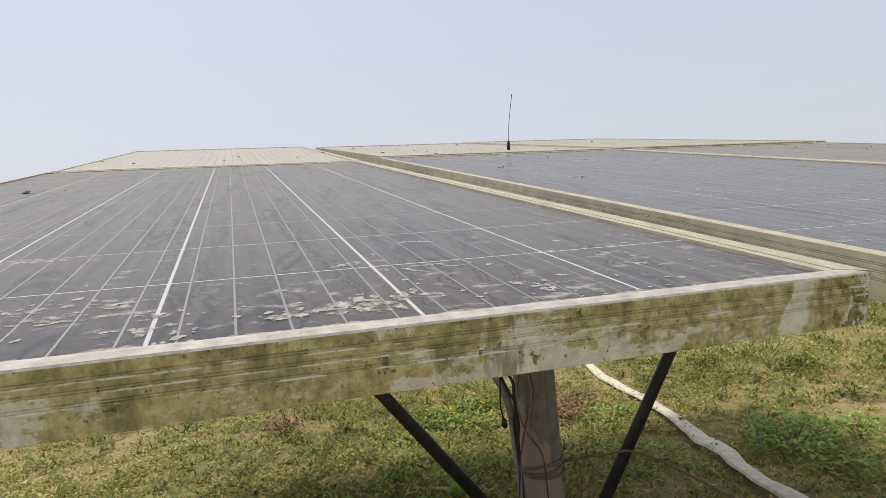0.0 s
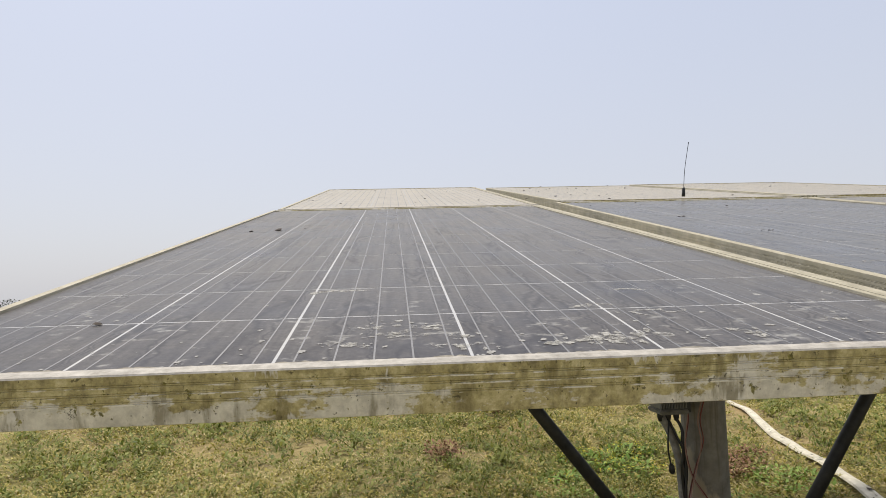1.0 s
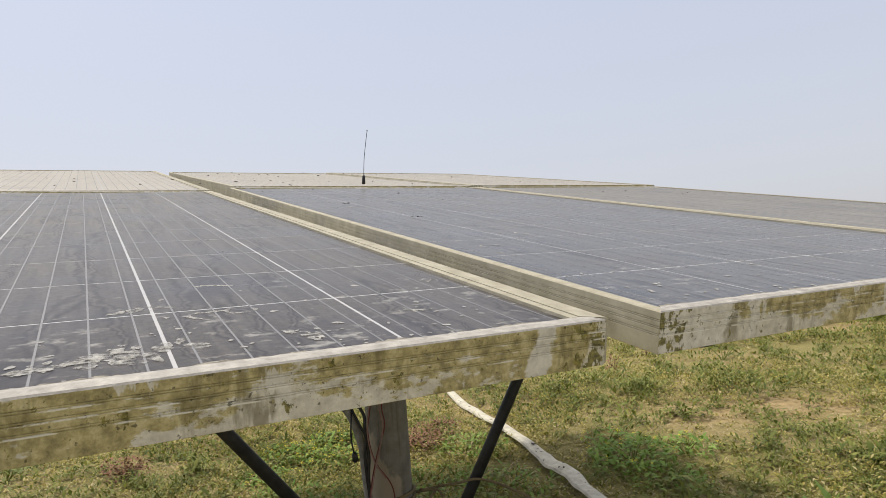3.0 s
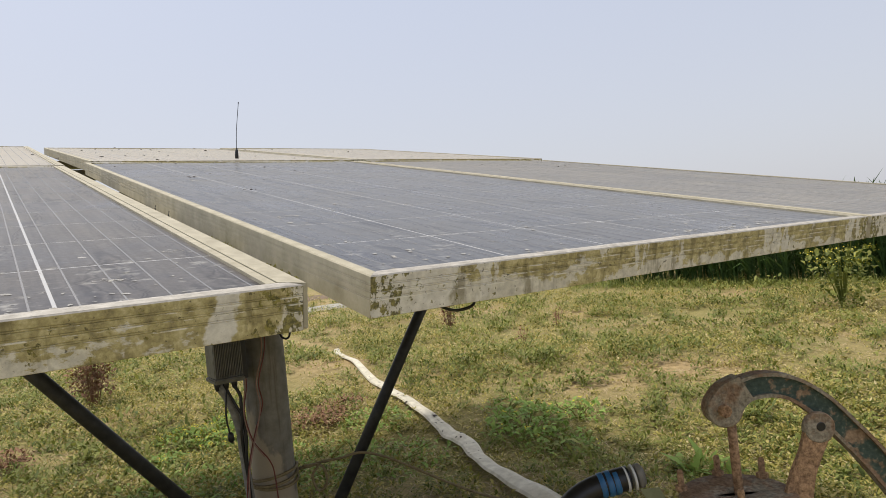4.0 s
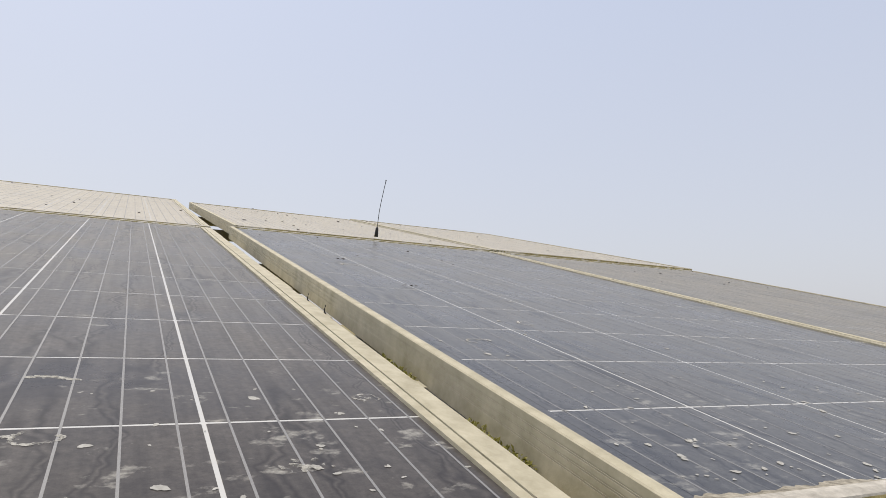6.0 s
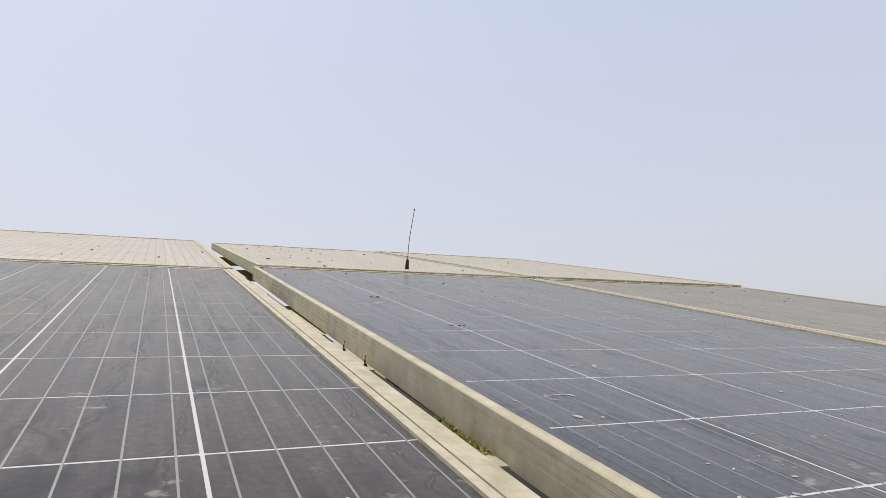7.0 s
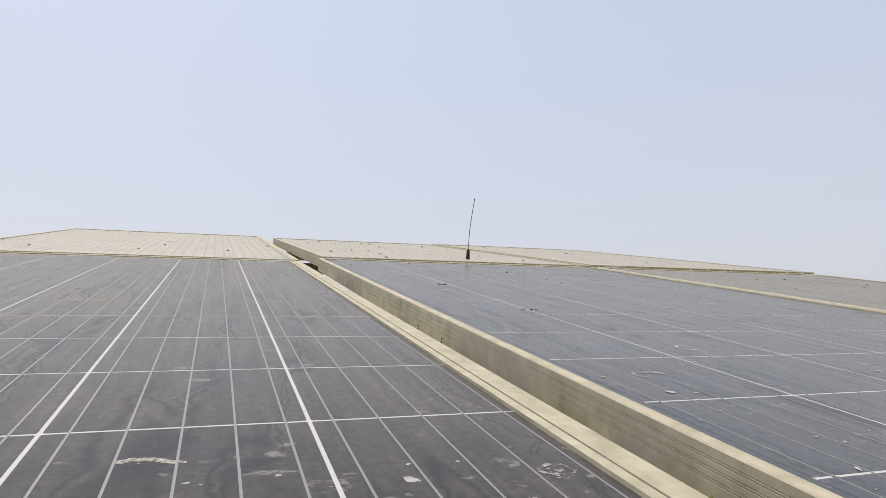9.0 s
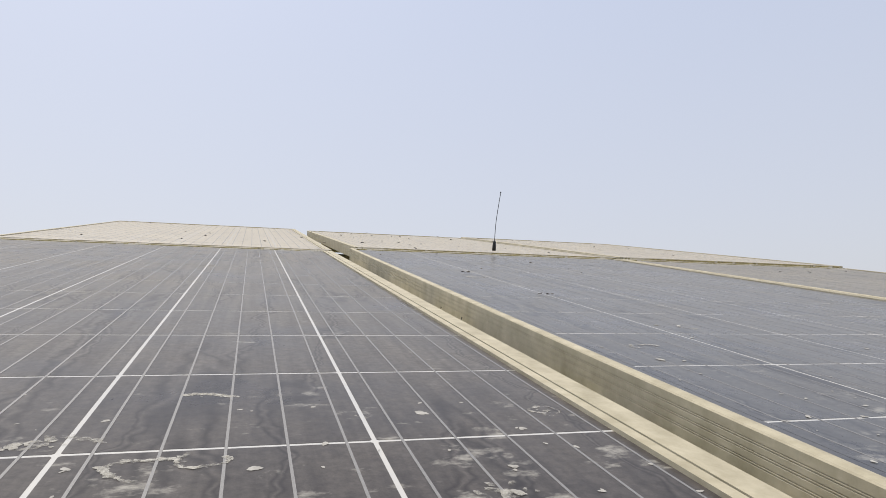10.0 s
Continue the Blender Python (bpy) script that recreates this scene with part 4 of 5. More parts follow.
def build_outlet_hose():
    h = empty("outlet_hose", pose(0.70, 0.36, 0), "black rubber outlet hose with blue and white bands", "hose")
    line = curve_points([(-0.20, 0.13, 0.0), (-0.17, 0.11, 0.30), (-0.115, 0.075, 0.52), (-0.066, 0.046, 0.591), (-0.037, 0.028, 0.622), (0.0, 0.004, 0.640), (0.046, -0.026, 0.650)], 10)
    part("hose_body", tube(line, 0.0225, 22), M_BLACK, h, "bent black hose", True)
    a, b = Vector((0.0, 0.004, 0.640)), Vector((0.066, -0.039, 0.652))
    for at, mat, r, name in ((0.02, M_BLUE, 0.0238, "blue_band"), (0.20, M_BLUE, 0.0243, "blue_band"), (0.36, M_BLUE, 0.0238, "blue_band"), (0.62, M_WHITE, 0.0240, "white_band"), (0.80, M_WHITE, 0.0240, "white_band")):
        p = a.lerp(b, at)
        w = (b - a).normalized() * (0.006 if mat is M_BLUE else 0.0025)
        part(name, tube([p - w, p - w * 0.7, p + w * 0.7, p + w], [r - 0.002, r, r, r - 0.002], 22), mat, h, "", True)
    part("end_cap", tube([a.lerp(b, 0.88), b, b + (b - a).normalized() * 0.004], [0.0228, 0.0228, 0.017], 22), M_STEEL, h, "grey pipe end", True)
    part("tape_end", ribbon_strip([(0.060, -0.062, 0.634), (0.072, -0.072, 0.600), (0.078, -0.076, 0.56), (0.085, -0.080, 0.5)], 0.036, 0.0015), M_TAPE, h, "hanging pale green tape")


def ribbon_strip(points, width, thick, side=(0.83, -0.55, 0)):
    bm = bmesh.new()
    s, rings = Vector(side) * width / 2, []
    d = Vector((0.55, 0.83, 0)) * thick
    for p in curve_points(points, 6):
        rings.append([bm.verts.new(q) for q in (p - s, p + s, p + s + d, p - s + d)])
    for a, b in zip(rings, rings[1:]):
        for k in range(4):
            bm.faces.new((a[k], a[(k + 1) % 4], b[(k + 1) % 4], b[k]))
    bm.faces.new(rings[0])
    bm.faces.new(rings[-1][::-1])
    return bm


M_TAPE = simple("pale_green_tape", (0.20, 0.21, 0.11), (0.30, 0.31, 0.18), 0.5, 0.0, 40)
build_outlet_hose()


# ---- hose on the ground ----
HOSE = [(3.06, 6.65, 0), (2.93, 6.30, 0), (2.68, 5.42, 0), (2.46, 4.70, 0), (2.34, 4.18, 0), (2.09, 3.36, 0), (1.95, 2.86, 0), (1.875, 2.62, 0), (1.85, 2.43, 0), (1.73, 2.16, 0), (1.62, 1.85, 0), (1.53, 1.5, 0), (1.44, 1.1, 0), (1.30, 0.75, 0)]


def build_ground_hose():
    rng = np.random.default_rng(3)
    line = curve_points(HOSE, 14)
    bm, rings = bmesh.new(), []
    for n, p in enumerate(line):
        way = (line[min(n + 1, len(line) - 1)] - line[max(n - 1, 0)]).normalized()
        side = Vector((way.y, -way.x, 0))
        far = max(0.0, min(1.0, (p.y - 2.6) / 3.0))
        w = (0.047 + 0.003 * math.sin(n * 0.13)) * (1 - 0.25 * far)
        g = ground_height(p.x, p.y) + 0.040 - 0.022 * far + 0.003 * math.sin(n * 0.5)
        lift = 0.006 * math.sin(n * 0.11)
        ring = []
        for f, h in ((-1, 0.0), (-0.8, 0.012), (-0.25, 0.017), (0.3, 0.015), (0.82, 0.011), (1, 0.0), (0, -0.02)):
            ring.append(bm.verts.new(p + side * w * f + Vector((0, 0, g + h + lift * f ))))
        rings.append(ring)
    for a, b in zip(rings, rings[1:]):
        for k in range(7):
            bm.faces.new((a[k], a[(k + 1) % 7], b[(k + 1) % 7], b[k]))
    bm.faces.new(rings[0])
    bm.faces.new(rings[-1][::-1])
    ob = part("layflat_hose", bm, M_HOSE, None)
    tagged(ob, "flattened off-white irrigation hose lying on the weeds", "hose")


def build_hose_litter():
    """Dry crumbs lying on the hose."""
    rng = np.random.default_rng(15)
    line = curve_points(HOSE, 14)
    base = []
    for k in range(46):
        n = int(4 + len(line) * 0.7 * rng.uniform(0, 1) ** 1.6)
        p = line[n]
        base.append((p.x + rng.normal(0, 0.026), p.y + rng.normal(0, 0.03), ground_height(p.x, p.y) + 0.059))
    ln = rng.uniform(0.01, 0.05, len(base))
    v, f = leaves(rng, np.array(base), ln, ln * rng.uniform(0.15, 0.5, len(base)), rng.uniform(-0.05, 0.3, len(base)))
    tagged(joined("leaf_litter", v, f, M_SOIL_BIT_GAP_SHADE), "dark dry leaf crumbs lying on the hose", "debris", kind="stuff")


build_ground_hose()


# ---- plants ----
def fields(x, y):
    """How green (0 to 1) and how bare the ground is at places, in soft patches."""
    a = np.sin(x * 1.9 + 1.1 * np.sin(y * 1.3)) + np.sin(y * 2.3 + 1.4 * np.sin(x * 0.9 + 2)) + 0.7 * np.sin(x * 4.7 - y * 3.1) + 0.5 * np.sin(x * 9.1 + y * 7.7)
    worn = 3.4 * np.exp(-((x - 3.1) / 0.9) ** 2 - ((y - 2.3) / 0.8) ** 2) + 1.6 * np.exp(-((x - 4.6) / 0.7) ** 2 - ((y - 4.0) / 0.5) ** 2)
    return 1 / (1 + np.exp(-2.4 * (a + 0.45 - worn)))


def off_hose(x, y, gap):
    """True for the places that the hose leaves free."""
    line = np.array([p[:2] for p in HOSE[::-1]])
    return np.abs(x - np.interp(y, line[:, 1], line[:, 0])) > gap


def scatter(rng, n, near, far, a0=-48, a1=80):
    """Places on the ground seen from the low edge of the array, denser close by."""
    ang = np.radians(rng.uniform(a0, a1, n))
    d = near * (far / near) ** rng.uniform(0, 1, n) ** 0.8
    return 0.0 + d * np.sin(ang), -0.5 + d * np.cos(ang), d


def heights(x, y):
    near = np.maximum(0.0, 1 - np.hypot(x - 3, y - 4) / 30)
    return near * (0.035 * np.sin(x * 1.3 + 0.6 * np.sin(y * 0.9)) * np.sin(y * 1.1 + 0.4) + 0.02 * np.sin(x * 3.1 + y * 2.3))


def leaves(rng, base, length, width, rise, yaw=None):
    """Bent leaf blades: two quads each from a base, with a length, a width and a rise angle (arrays)."""
    n = len(base)
    yaw = rng.uniform(0, 2 * np.pi, n) if yaw is None else yaw
    d = np.stack([np.cos(yaw), np.sin(yaw), np.zeros(n)], 1)
    s = np.stack([-np.sin(yaw), np.cos(yaw), np.zeros(n)], 1) * (width / 2)[:, None]
    up = np.array([0, 0, 1.0])
    m = base + d * (length * 0.5 * np.cos(rise))[:, None] + up * (length * 0.5 * np.sin(rise))[:, None]
    bend = rise - rng.uniform(0.2, 0.9, n)
    t = m + d * (length * 0.5 * np.cos(bend))[:, None] + up * (length * 0.5 * np.sin(bend))[:, None]
    v = np.stack([base - s * 0.35, base + s * 0.35, m + s, m - s, t + s * 0.12, t - s * 0.12], 1).reshape(-1, 3)
    k = np.arange(n)[:, None] * 6
    f = np.concatenate([k + np.array([[0, 1, 2, 3]]), k + np.array([[3, 2, 4, 5]])])
    return v, f


def build_plants():
    rng = np.random.default_rng(11)
    # low mat of small plants: a dozen leaves round each crown
    x, y, d = scatter(rng, 40000, 2.3, 18)
    more = scatter(np.random.default_rng(12), 9000, 0.7, 14, 80, 312)
    x, y, d = np.append(x, more[0]), np.append(y, more[1]), np.append(d, more[2] + 1.5)
    g = fields(x, y)
    keep = (rng.uniform(0, 1, len(x)) < 0.15 + 0.85 * g) & off_hose(x, y, 0.075)
    x, y, d, g = x[keep], y[keep], d[keep], g[keep]
    per = 13
    spread = rng.uniform(0.02, 0.065, len(x)) * (0.7 + 0.06 * d)
    r = spread[:, None] * np.sqrt(rng.uniform(0, 1, (len(x), per)))
    a = rng.uniform(0, 2 * np.pi, (len(x), per))
    z = (spread * rng.uniform(0.3, 1.6, len(x)) * (0.4 + g))[:, None] * rng.uniform(0, 1, (len(x), per))
    base = np.stack([x[:, None] + r * np.cos(a), y[:, None] + r * np.sin(a), heights(x, y)[:, None] + z], 2).reshape(-1, 3)
    size = (rng.uniform(0.014, 0.034, (len(x), per)) * (0.75 + 0.05 * d)[:, None]).ravel()
    v, f = leaves(rng, base, size, size * rng.uniform(0.25, 0.62, len(size)), rng.uniform(0.0, 1.15, len(size)), (a + rng.normal(0, 0.6, a.shape)).ravel())
    tagged(joined("short_grass", v, f, M_GRASS), "short olive and straw-coloured weeds and grass", "grass", kind="stuff")
    # straw litter
    x, y, d = scatter(rng, 26000, 2.3, 12)
    base = np.stack([x, y, heights(x, y) + 0.012], 1)
    size = rng.uniform(0.03, 0.09, len(x))
    v, f = leaves(rng, base, size, 0.0025 + 0.0006 * d, rng.uniform(0.0, 0.4, len(x)))
    tagged(joined("straw_litter", v, f, M_STRAW), "dry straw and stems lying on the soil", "straw", kind="stuff")
    # leafy weeds in clumps
    n = 9000
    x, y, d = scatter(rng, n, 2.5, 16)
    g = fields(x + 0.7, y - 0.4)
    sel = (rng.uniform(0, 1, n) < 0.2 + 0.8 * g) & off_hose(x, y, 0.13)
    x, y, d = x[sel], y[sel], d[sel]
    per = 34
    size = rng.uniform(0.025, 0.075, len(x)) * np.clip(0.55 + 0.1 * d, 0.7, 1.5) * (1 + (rng.uniform(0, 1, len(x)) > 0.92) * 0.5)
    off = np.clip(rng.normal(0, 0.7, (len(x), per, 3)), -1.2, 1.2) * (size * 0.9)[:, None, None]
    base = np.stack([x, y, heights(x, y)], 1)[:, None, :] + off
    base[..., 2] = np.abs(off[..., 2]) * 0.9 + heights(x, y)[:, None]
    base = base.reshape(-1, 3)
    ln = np.repeat(size, per) * rng.uniform(0.35, 0.8, len(base))
    v, f = leaves(rng, base, ln, ln * rng.uniform(0.2, 0.45, len(base)), rng.uniform(0.0, 1.2, len(base)))
    tagged(joined("leafy_weeds", v, f, M_WEED), "low dark green leafy weeds in clumps", "weeds", kind="stuff")


def build_bushes():
    """Low leafy plants that stand out from the cover, some with yellow flowers."""
    rng = np.random.default_rng(21)

    def plant(name, x, y, wide, tall, n, leaf, mat, flowers, label, category, group=""):
        z = ground_height(x, y)
        e = empty(name, pose(x, y, z), label, category, group)
        r = wide * np.sqrt(rng.uniform(0, 1, n))
        a = rng.uniform(0, 6.283, n)
        h = tall * rng.uniform(0, 1, n) ** 0.8 * (1 - 0.55 * (r / wide) ** 2)
        base = np.stack([r * np.cos(a), r * np.sin(a), h], 1)
        ln = rng.uniform(0.6, 1.3, n) * leaf
        v, f = leaves(rng, base, ln, ln * rng.uniform(0.35, 0.6, n), rng.uniform(-0.1, 1.1, n))
        ob = tagged(joined("foliage", v, f, mat), kind="stuff")
        ob.parent = e
        for k in range(7):
            t = rng.uniform(0, 6.283)
            q = wide * 0.7 * rng.uniform(0.2, 1)
            part("stem", tube([(0, 0, -0.02), (q * 0.5 * math.cos(t), q * 0.5 * math.sin(t), tall * 0.45), (q * math.cos(t), q * math.sin(t), tall * 0.85)], [0.004, 0.003, 0.0015], 5), M_WEED, e)
        if flowers:
            k = flowers
            r = wide * 1.05 * np.sqrt(rng.uniform(0, 1, k))
            a = rng.uniform(0, 6.283, k)
            b = np.stack([r * np.cos(a), r * np.sin(a), tall * (0.75 + rng.uniform(0, 0.45, k)) * (1 - 0.4 * (r / wide) ** 2)], 1)
            b = np.repeat(b, 5, 0) + rng.normal(0, 0.006, (k * 5, 3))
            ln = rng.uniform(0.007, 0.013, k * 5)
            v, f = leaves(rng, b, ln, ln * 0.8, rng.uniform(0.0, 1.0, k * 5))
            ob = tagged(joined("flower_cluster", v, f, M_YELLOW), kind="stuff")
            ob.parent = e
        return e

    mustard = "low green mustard plant with small yellow flowers"
    for x, y, w, t, n, k in ((2.28, 2.40, 0.26, 0.13, 380, 12), (2.60, 2.30, 0.20, 0.10, 130, 9), (2.22, 2.08, 0.22, 0.08, 150, 3), (2.42, 2.74, 0.18, 0.07, 90, 5), (0.98, 3.85, 0.22, 0.08, 260, 46), (0.75, 4.08, 0.24, 0.09, 260, 60), (1.12, 4.2, 0.20, 0.08, 200, 40), (2.2, 9.7, 0.3, 0.3, 200, 30), (0.5, 3.6, 0.2, 0.07, 200, 14)):
        plant("mustard_plant", x, y, w, t, n, 0.045, M_BRIGHT, k, mustard, "plant", "mustard plants")
    for x, y, w, t in ((1.2, 2.9, 0.30, 0.10), (0.85, 2.6, 0.28, 0.09), (1.45, 2.55, 0.28, 0.10), (0.45, 3.0, 0.25, 0.08), (1.75, 3.3, 0.2, 0.09), (0.2, 2.7, 0.3, 0.1)):
        plant("leafy_weed", x, y, w * 1.2, t, 300, 0.036, M_BRIGHT, 0, "dense fresh green weed in the array's shade", "plant", "weeds under the array")
    for x, y, w, t in ((3.6, 3.6, 0.16, 0.14), (3.2, 4.2, 0.14, 0.12), (4.3, 3.4, 0.2, 0.15), (4.9, 4.0, 0.16, 0.14), (3.0, 5.4, 0.18, 0.14), (5.6, 4.4, 0.22, 0.2), (2.0, 6.2, 0.25, 0.14), (2.6, 6.6, 0.25, 0.14), (-0.9, 4.6, 0.2, 0.12), (-1.8, 5.2, 0.25, 0.14), (-2.6, 4.9, 0.22, 0.14), (3.3, 2.9, 0.15, 0.13), (6.3, 5.2, 0.24, 0.2), (5.2, 6.3, 0.25, 0.2)):
        plant("leafy_weed", x, y, w * 1.15, t * 0.9, 130, 0.045, M_WEED, 0, "small grey-green weed on open soil", "plant", "weeds in the open")
    # broad fresh leaves behind the pump
    e = empty("dock_plant", pose(2.34, 1.30, ground_height(2.34, 1.30)), "fresh green plant with broad upright leaves", "plant")
    n = 40
    base = rng.normal(0, 0.035, (n, 3)) * np.array([1.6, 1.6, 0.2])
    ln = rng.uniform(0.09, 0.17, n)
    for k in range(n):
        v, f = leaves(rng, base[k:k + 1], ln[k:k + 1], ln[k:k + 1] * 0.3, rng.uniform(0.35, 1.25, 1))
        ob = joined("leaf", v, f, M_BRIGHT)
        ob.parent = e
    e2 = empty("seedling", pose(0.42, 1.86 + 0.62, ground_height(0.42, 2.48)), "fresh green seedling with upright leaves", "plant")
    for k in range(7):
        v, f = leaves(rng, np.zeros((1, 3)), np.array([0.16]), np.array([0.045]), rng.uniform(0.8, 1.4, 1))
        ob = joined("leaf", v, f, M_BRIGHT)
        ob.parent = e2


def build_dry_plants():
    rng = np.random.default_rng(31)
    for x, y, w, t, n in ((0.40, 5.88, 0.19, 0.50, 22), (4.59, 6.47, 0.10, 0.42, 9), (1.55, 3.66, 0.24, 0.10, 40), (1.85, 3.95, 0.16, 0.07, 22), (-0.24, 4.15, 0.14, 0.12, 20), (4.2, 4.6, 0.08, 0.2, 5), (5.3, 5.2, 0.07, 0.25, 5)):
        e = empty("dry_plant", pose(x, y, ground_height(x, y)), "dead reddish-brown plant with dry seed heads", "plant", "dead plants")
        for k in range(n):
            a, q = rng.uniform(0, 6.283), w * rng.uniform(0.15, 1)
            h = t * rng.uniform(0.6, 1)
            bm = tube([(0.2 * q * math.cos(a), 0.2 * q * math.sin(a), -0.01), (0.6 * q * math.cos(a), 0.6 * q * math.sin(a), h * 0.55), (q * math.cos(a), q * math.sin(a), h)], [0.0036, 0.0028, 0.0016], 5)
            part("stem", bm, M_DRY, e)
        m = n * (46 if t > 0.3 else 16)
        pick = rng.uniform(0, 6.283, m)
        r = w * rng.uniform(0.1, 1.05, m)
        base = np.stack([r * np.cos(pick), r * np.sin(pick), t * rng.uniform(0.25, 1.0, m)], 1)
        ln = rng.uniform(0.018, 0.05, m) * (0.6 + t)
        v, f = leaves(rng, base, ln, ln * 0.6, rng.uniform(-0.5, 1, m))
        ob = tagged(joined("dry_foliage", v, f, M_DRY), kind="stuff")
        ob.parent = e


def build_crop():
    rng = np.random.default_rng(41)
    n = 1500
    y = rng.uniform(-3.0, 8.4, n)
    x = 9.95 + 0.12 * np.sin(y * 2.0) + 3.2 * rng.uniform(0, 1, n) ** 1.5
    h = rng.uniform(0.85, 1.2, n)
    per = 11
    lev = rng.uniform(0.08, 1.0, (n, per))
    base = np.stack([np.repeat(x, per), np.repeat(y, per), (h[:, None] * lev).ravel()], 1)
    ln = rng.uniform(0.30, 0.62, n * per)
    v1, f1 = leaves(rng, base, ln, rng.uniform(0.018, 0.036, n * per), rng.uniform(0.5, 1.35, n * per))
    a = rng.uniform(0, 6.283, n)
    s = np.stack([np.cos(a), np.sin(a), np.zeros(n)], 1) * 0.011
    b = np.stack([x, y, np.zeros(n)], 1)
    t = b + np.stack([rng.normal(0, 0.05, n), rng.normal(0, 0.05, n), h], 1)
    c = np.stack([-s[:, 1], s[:, 0], s[:, 2]], 1)
    v2 = np.stack([b - s, b + s, t + s * 0.5, t - s * 0.5, b - c, b + c, t + c * 0.5, t - c * 0.5], 1).reshape(-1, 3)
    k = np.arange(n)[:, None] * 8
    f2 = np.concatenate([k + np.array([[0, 1, 2, 3]]), k + np.array([[4, 5, 6, 7]])]) + len(v1)
    tagged(joined("maize_crop", np.concatenate([v1, v2]), np.concatenate([f1, f2]), M_CROP), "dense green field of young maize stalks", "crop", kind="stuff")
    # long grass along its foot
    n = 9000
    y = rng.uniform(-3, 9, n)
    x = 9.75 + rng.normal(0, 0.28, n)
    base = np.stack([x, y, np.zeros(n)], 1)
    ln = rng.uniform(0.06, 0.2, n)
    v, f = leaves(rng, base, ln, np.full(n, 0.012), rng.uniform(0.2, 1.3, n))
    tagged(joined("verge_grass", v, f, M_WEED), "longer grass along the foot of the crop", "grass", kind="stuff")
    # flowering mustard before it
    e = empty("tall_mustard", pose(7.5, 2.95, 0), "tall mustard plant with yellow flower heads", "plant")
    for k in range(12):
        a, q = rng.uniform(0, 6.283), rng.uniform(0.05, 0.32)
        part("stem", tube([(0, 0, -0.02), (q * 0.5 * math.cos(a), q * 0.5 * math.sin(a), 0.4), (q * math.cos(a), q * math.sin(a), rng.uniform(0.6, 0.95))], [0.008, 0.006, 0.003], 6), M_WEED, e)
    for name, m, z0, z1, size, mat in (("foliage", 520, 0.0, 0.65, 0.07, M_WEED), ("flower_cluster", 420, 0.5, 1.0, 0.022, M_YELLOW)):
        r, a = 0.36 * np.sqrt(rng.uniform(0, 1, m)), rng.uniform(0, 6.283, m)
        base = np.stack([r * np.cos(a), r * np.sin(a), rng.uniform(z0, z1, m)], 1)
        if name == "flower_cluster":
            base = np.round(base / 0.13) * 0.13 + rng.normal(0, 0.02, (m, 3))
        ln = np.full(m, size) * rng.uniform(0.6, 1.3, m)
        v, f = leaves(rng, base, ln, ln * 0.6, rng.uniform(-0.2, 1.2, m))
        ob = tagged(joined(name, v, f, mat), kind="stuff")
        ob.parent = e


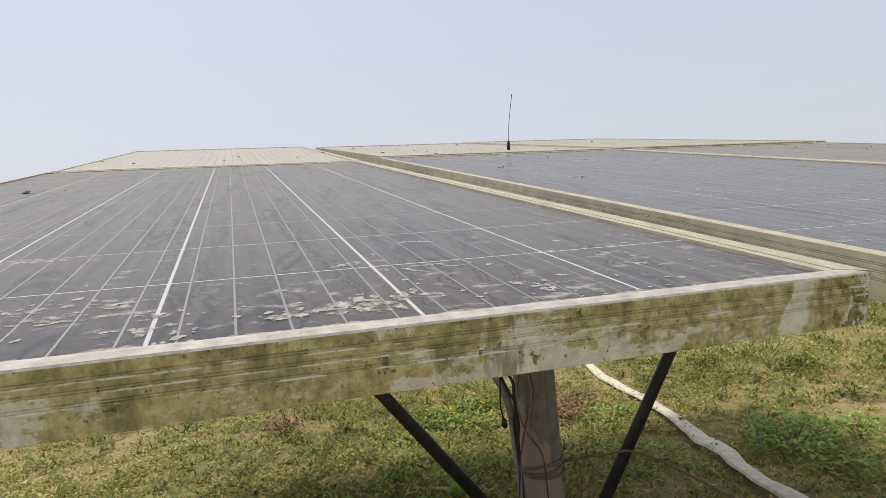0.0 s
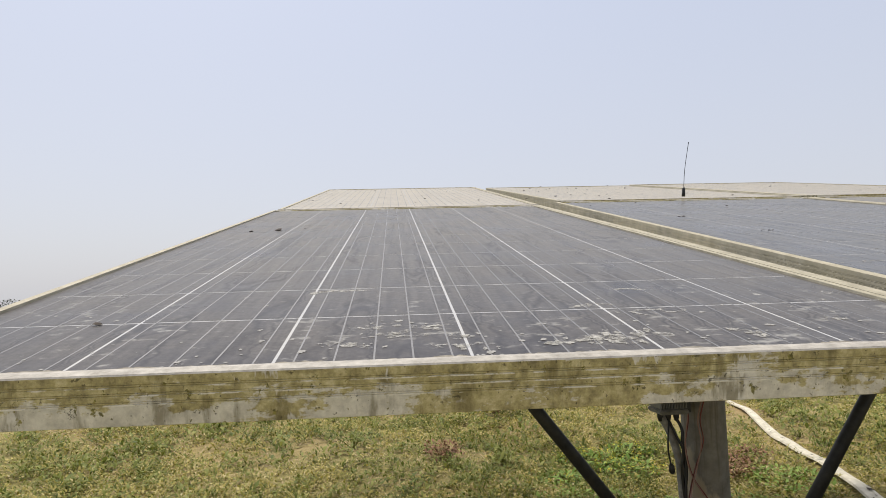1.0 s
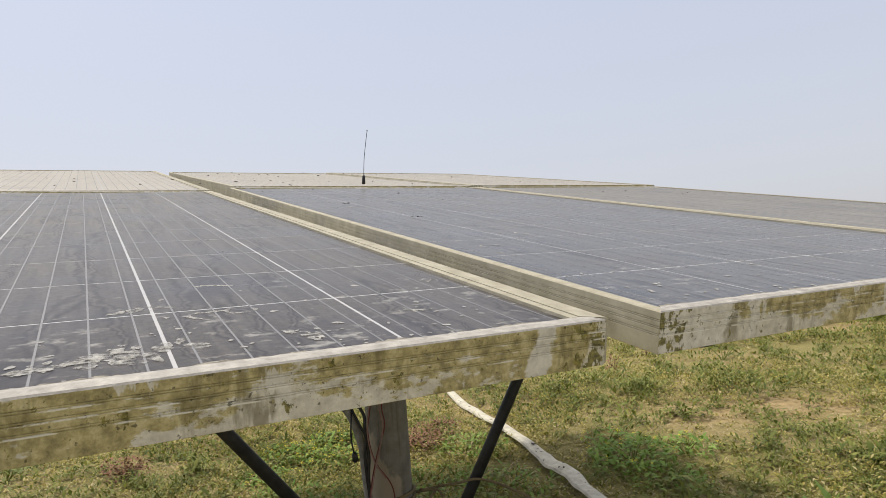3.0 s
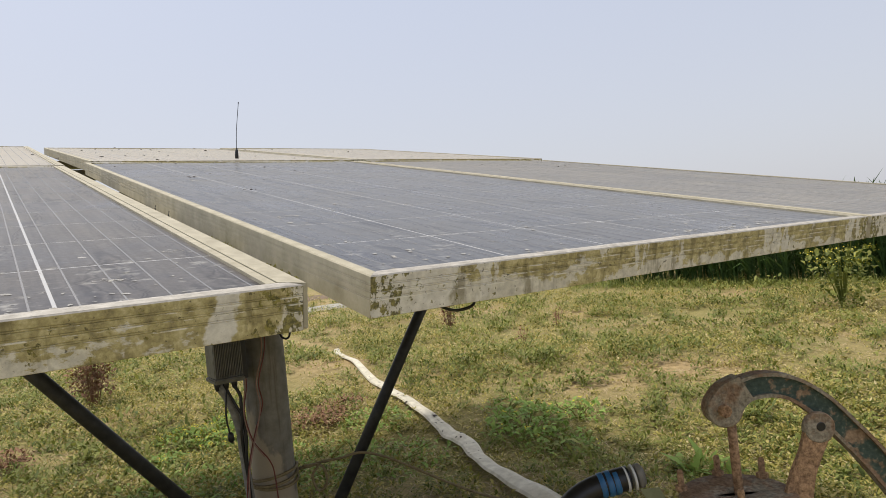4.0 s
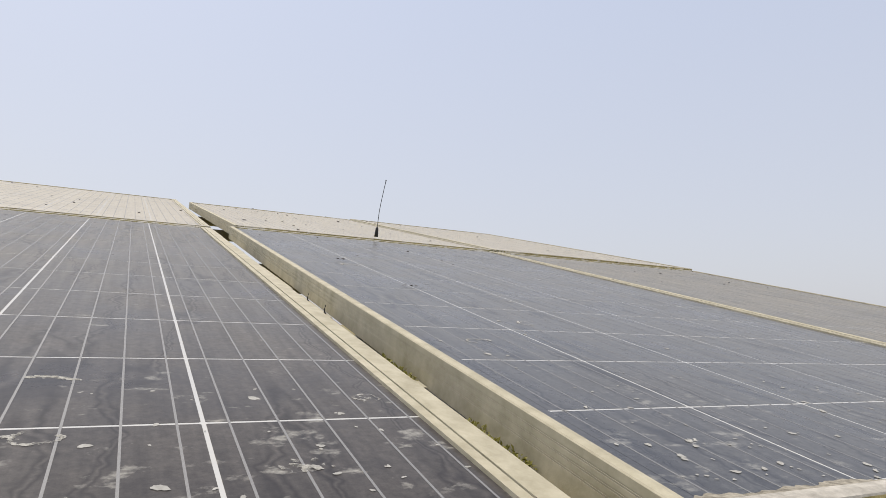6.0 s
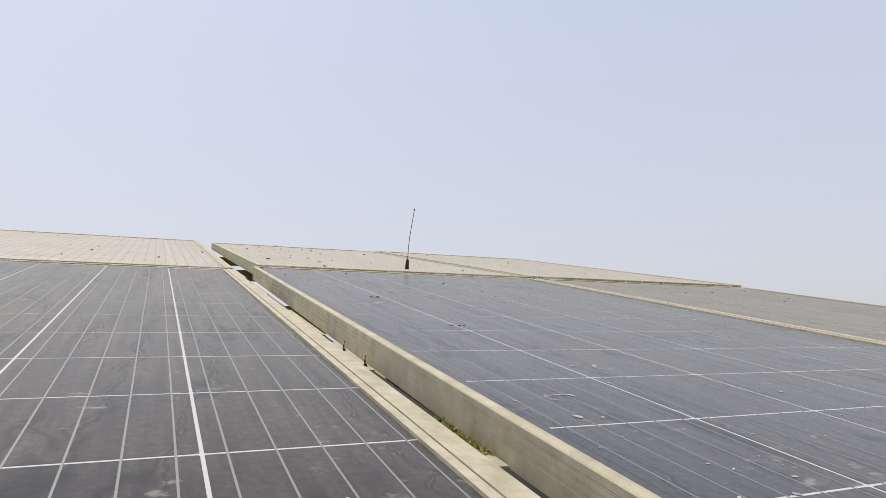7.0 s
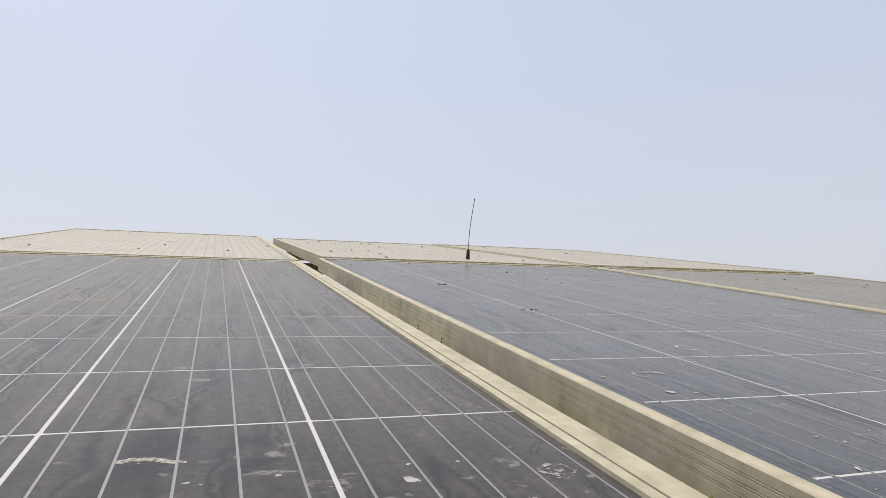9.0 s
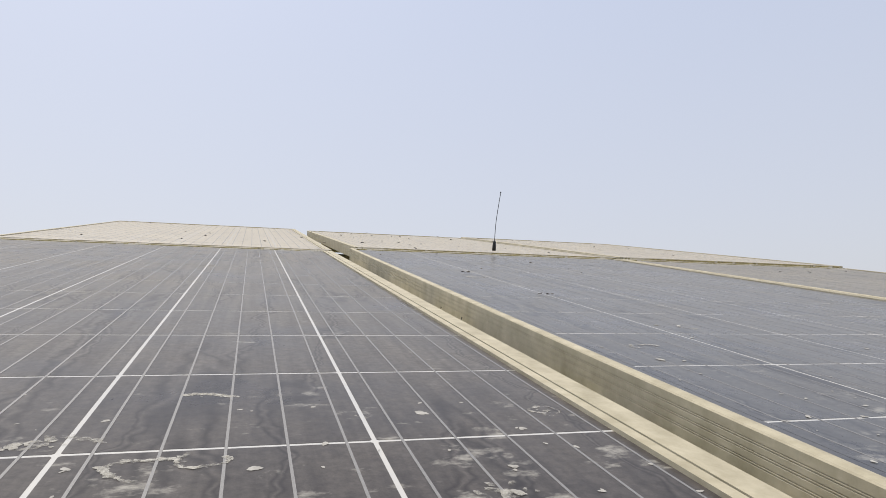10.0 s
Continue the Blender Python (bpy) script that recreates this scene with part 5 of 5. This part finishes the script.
def build_far_side():
    rng = np.random.default_rng(51)
    # pale farm track and a ploughed strip beyond the weeds
    for name, mat, pts, w, z, label in (("farm_track", M_TRACK, [(-6, 14.6), (0, 13.4), (5.75, 12.2), (9.5, 11.4)], 0.55, 0.012, "pale grey dusty farm track"), ("ploughed_strip", M_PLOUGH, [(-8, 18.2), (1, 16.8), (8, 15.4), (14, 14.4)], 0.9, 0.02, "brown ploughed strip of soil")):
        verts, faces = [], []
        line = curve_points([(x, y, 0) for x, y in pts], 12)
        for n, p in enumerate(line):
            way = (line[min(n + 1, len(line) - 1)] - line[max(n - 1, 0)]).normalized()
            for f in (-1, -0.6, 0, 0.6, 1):
                q = p + Vector((way.y, -way.x, 0)) * w * f * (1 + 0.15 * math.sin(n * 1.3 + f))
                verts.append((q.x, q.y, float(heights(np.array(q.x), np.array(q.y))) + z + (0.03 if abs(f) < 0.9 else -0.04)))
            if n:
                b = n * 5
                faces += [(b - 5 + k, b - 4 + k, b + k + 1, b + k) for k in range(4)]
        tagged(sheet_mesh(name, verts, faces, mat), label, "track" if name == "farm_track" else "soil", kind="structure")
    # far bushes
    for x, y, h, w in ((-20.6, 34.2, 1.75, 1.6), (-18.6, 35.0, 1.35, 1.3), (-22.8, 33.2, 2.1, 1.9), (-25.5, 32.5, 2.6, 2.2)):
        e = empty("far_tree", pose(x, y, 0), "dark green bushy tree far across the field", "tree", "far trees")
        trunk = tube(curve_points([(0, 0, -0.1), (0.05, 0.02, h * 0.3), (0.0, 0.05, h * 0.6)], 4), [0.12, 0.11, 0.10, 0.10, 0.09, 0.08, 0.07, 0.06, 0.05], 8)
        for k in range(6):
            a = rng.uniform(0, 6.283)
            tube([(0.03, 0.02, h * 0.3), (w * 0.3 * math.cos(a), w * 0.3 * math.sin(a), h * 0.55), (w * 0.6 * math.cos(a), w * 0.6 * math.sin(a), h * 0.75)], [0.05, 0.035, 0.015], 6, trunk)
        part("trunk", trunk, M_DRY, e)
        m = 2600
        cl = rng.normal(0, 1, (14, 3)) * np.array([w * 0.42, w * 0.42, h * 0.17]) + np.array([0, 0, h * 0.55])
        base = cl[rng.integers(0, 14, m)] + rng.normal(0, 1, (m, 3)) * np.array([w * 0.16, w * 0.16, h * 0.10])
        base[:, 2] = np.clip(base[:, 2], 0.05, h)
        ln = rng.uniform(0.07, 0.14, m)
        v, f = leaves(rng, base, ln, ln * 0.6, rng.uniform(-0.6, 1.2, m))
        ob = joined("crown", v, f, M_TREE)
        ob.parent = e


M_STRAW = leafy("straw", [(0.3, (0.323, 0.242, 0.132)), (0.7, (0.531, 0.429, 0.264))], 0.8, 0.1)
M_TRACK = simple("track_dust", (0.30, 0.28, 0.24), (0.42, 0.40, 0.35), 0.95, 0.0, 3, 0.4)
M_PLOUGH = simple("ploughed_soil", (0.12, 0.085, 0.055), (0.24, 0.17, 0.11), 0.95, 0.0, 4, 0.6)
build_gap_fillers()
build_hose_litter()
build_plants()
build_bushes()
build_dry_plants()
build_crop()
build_far_side()
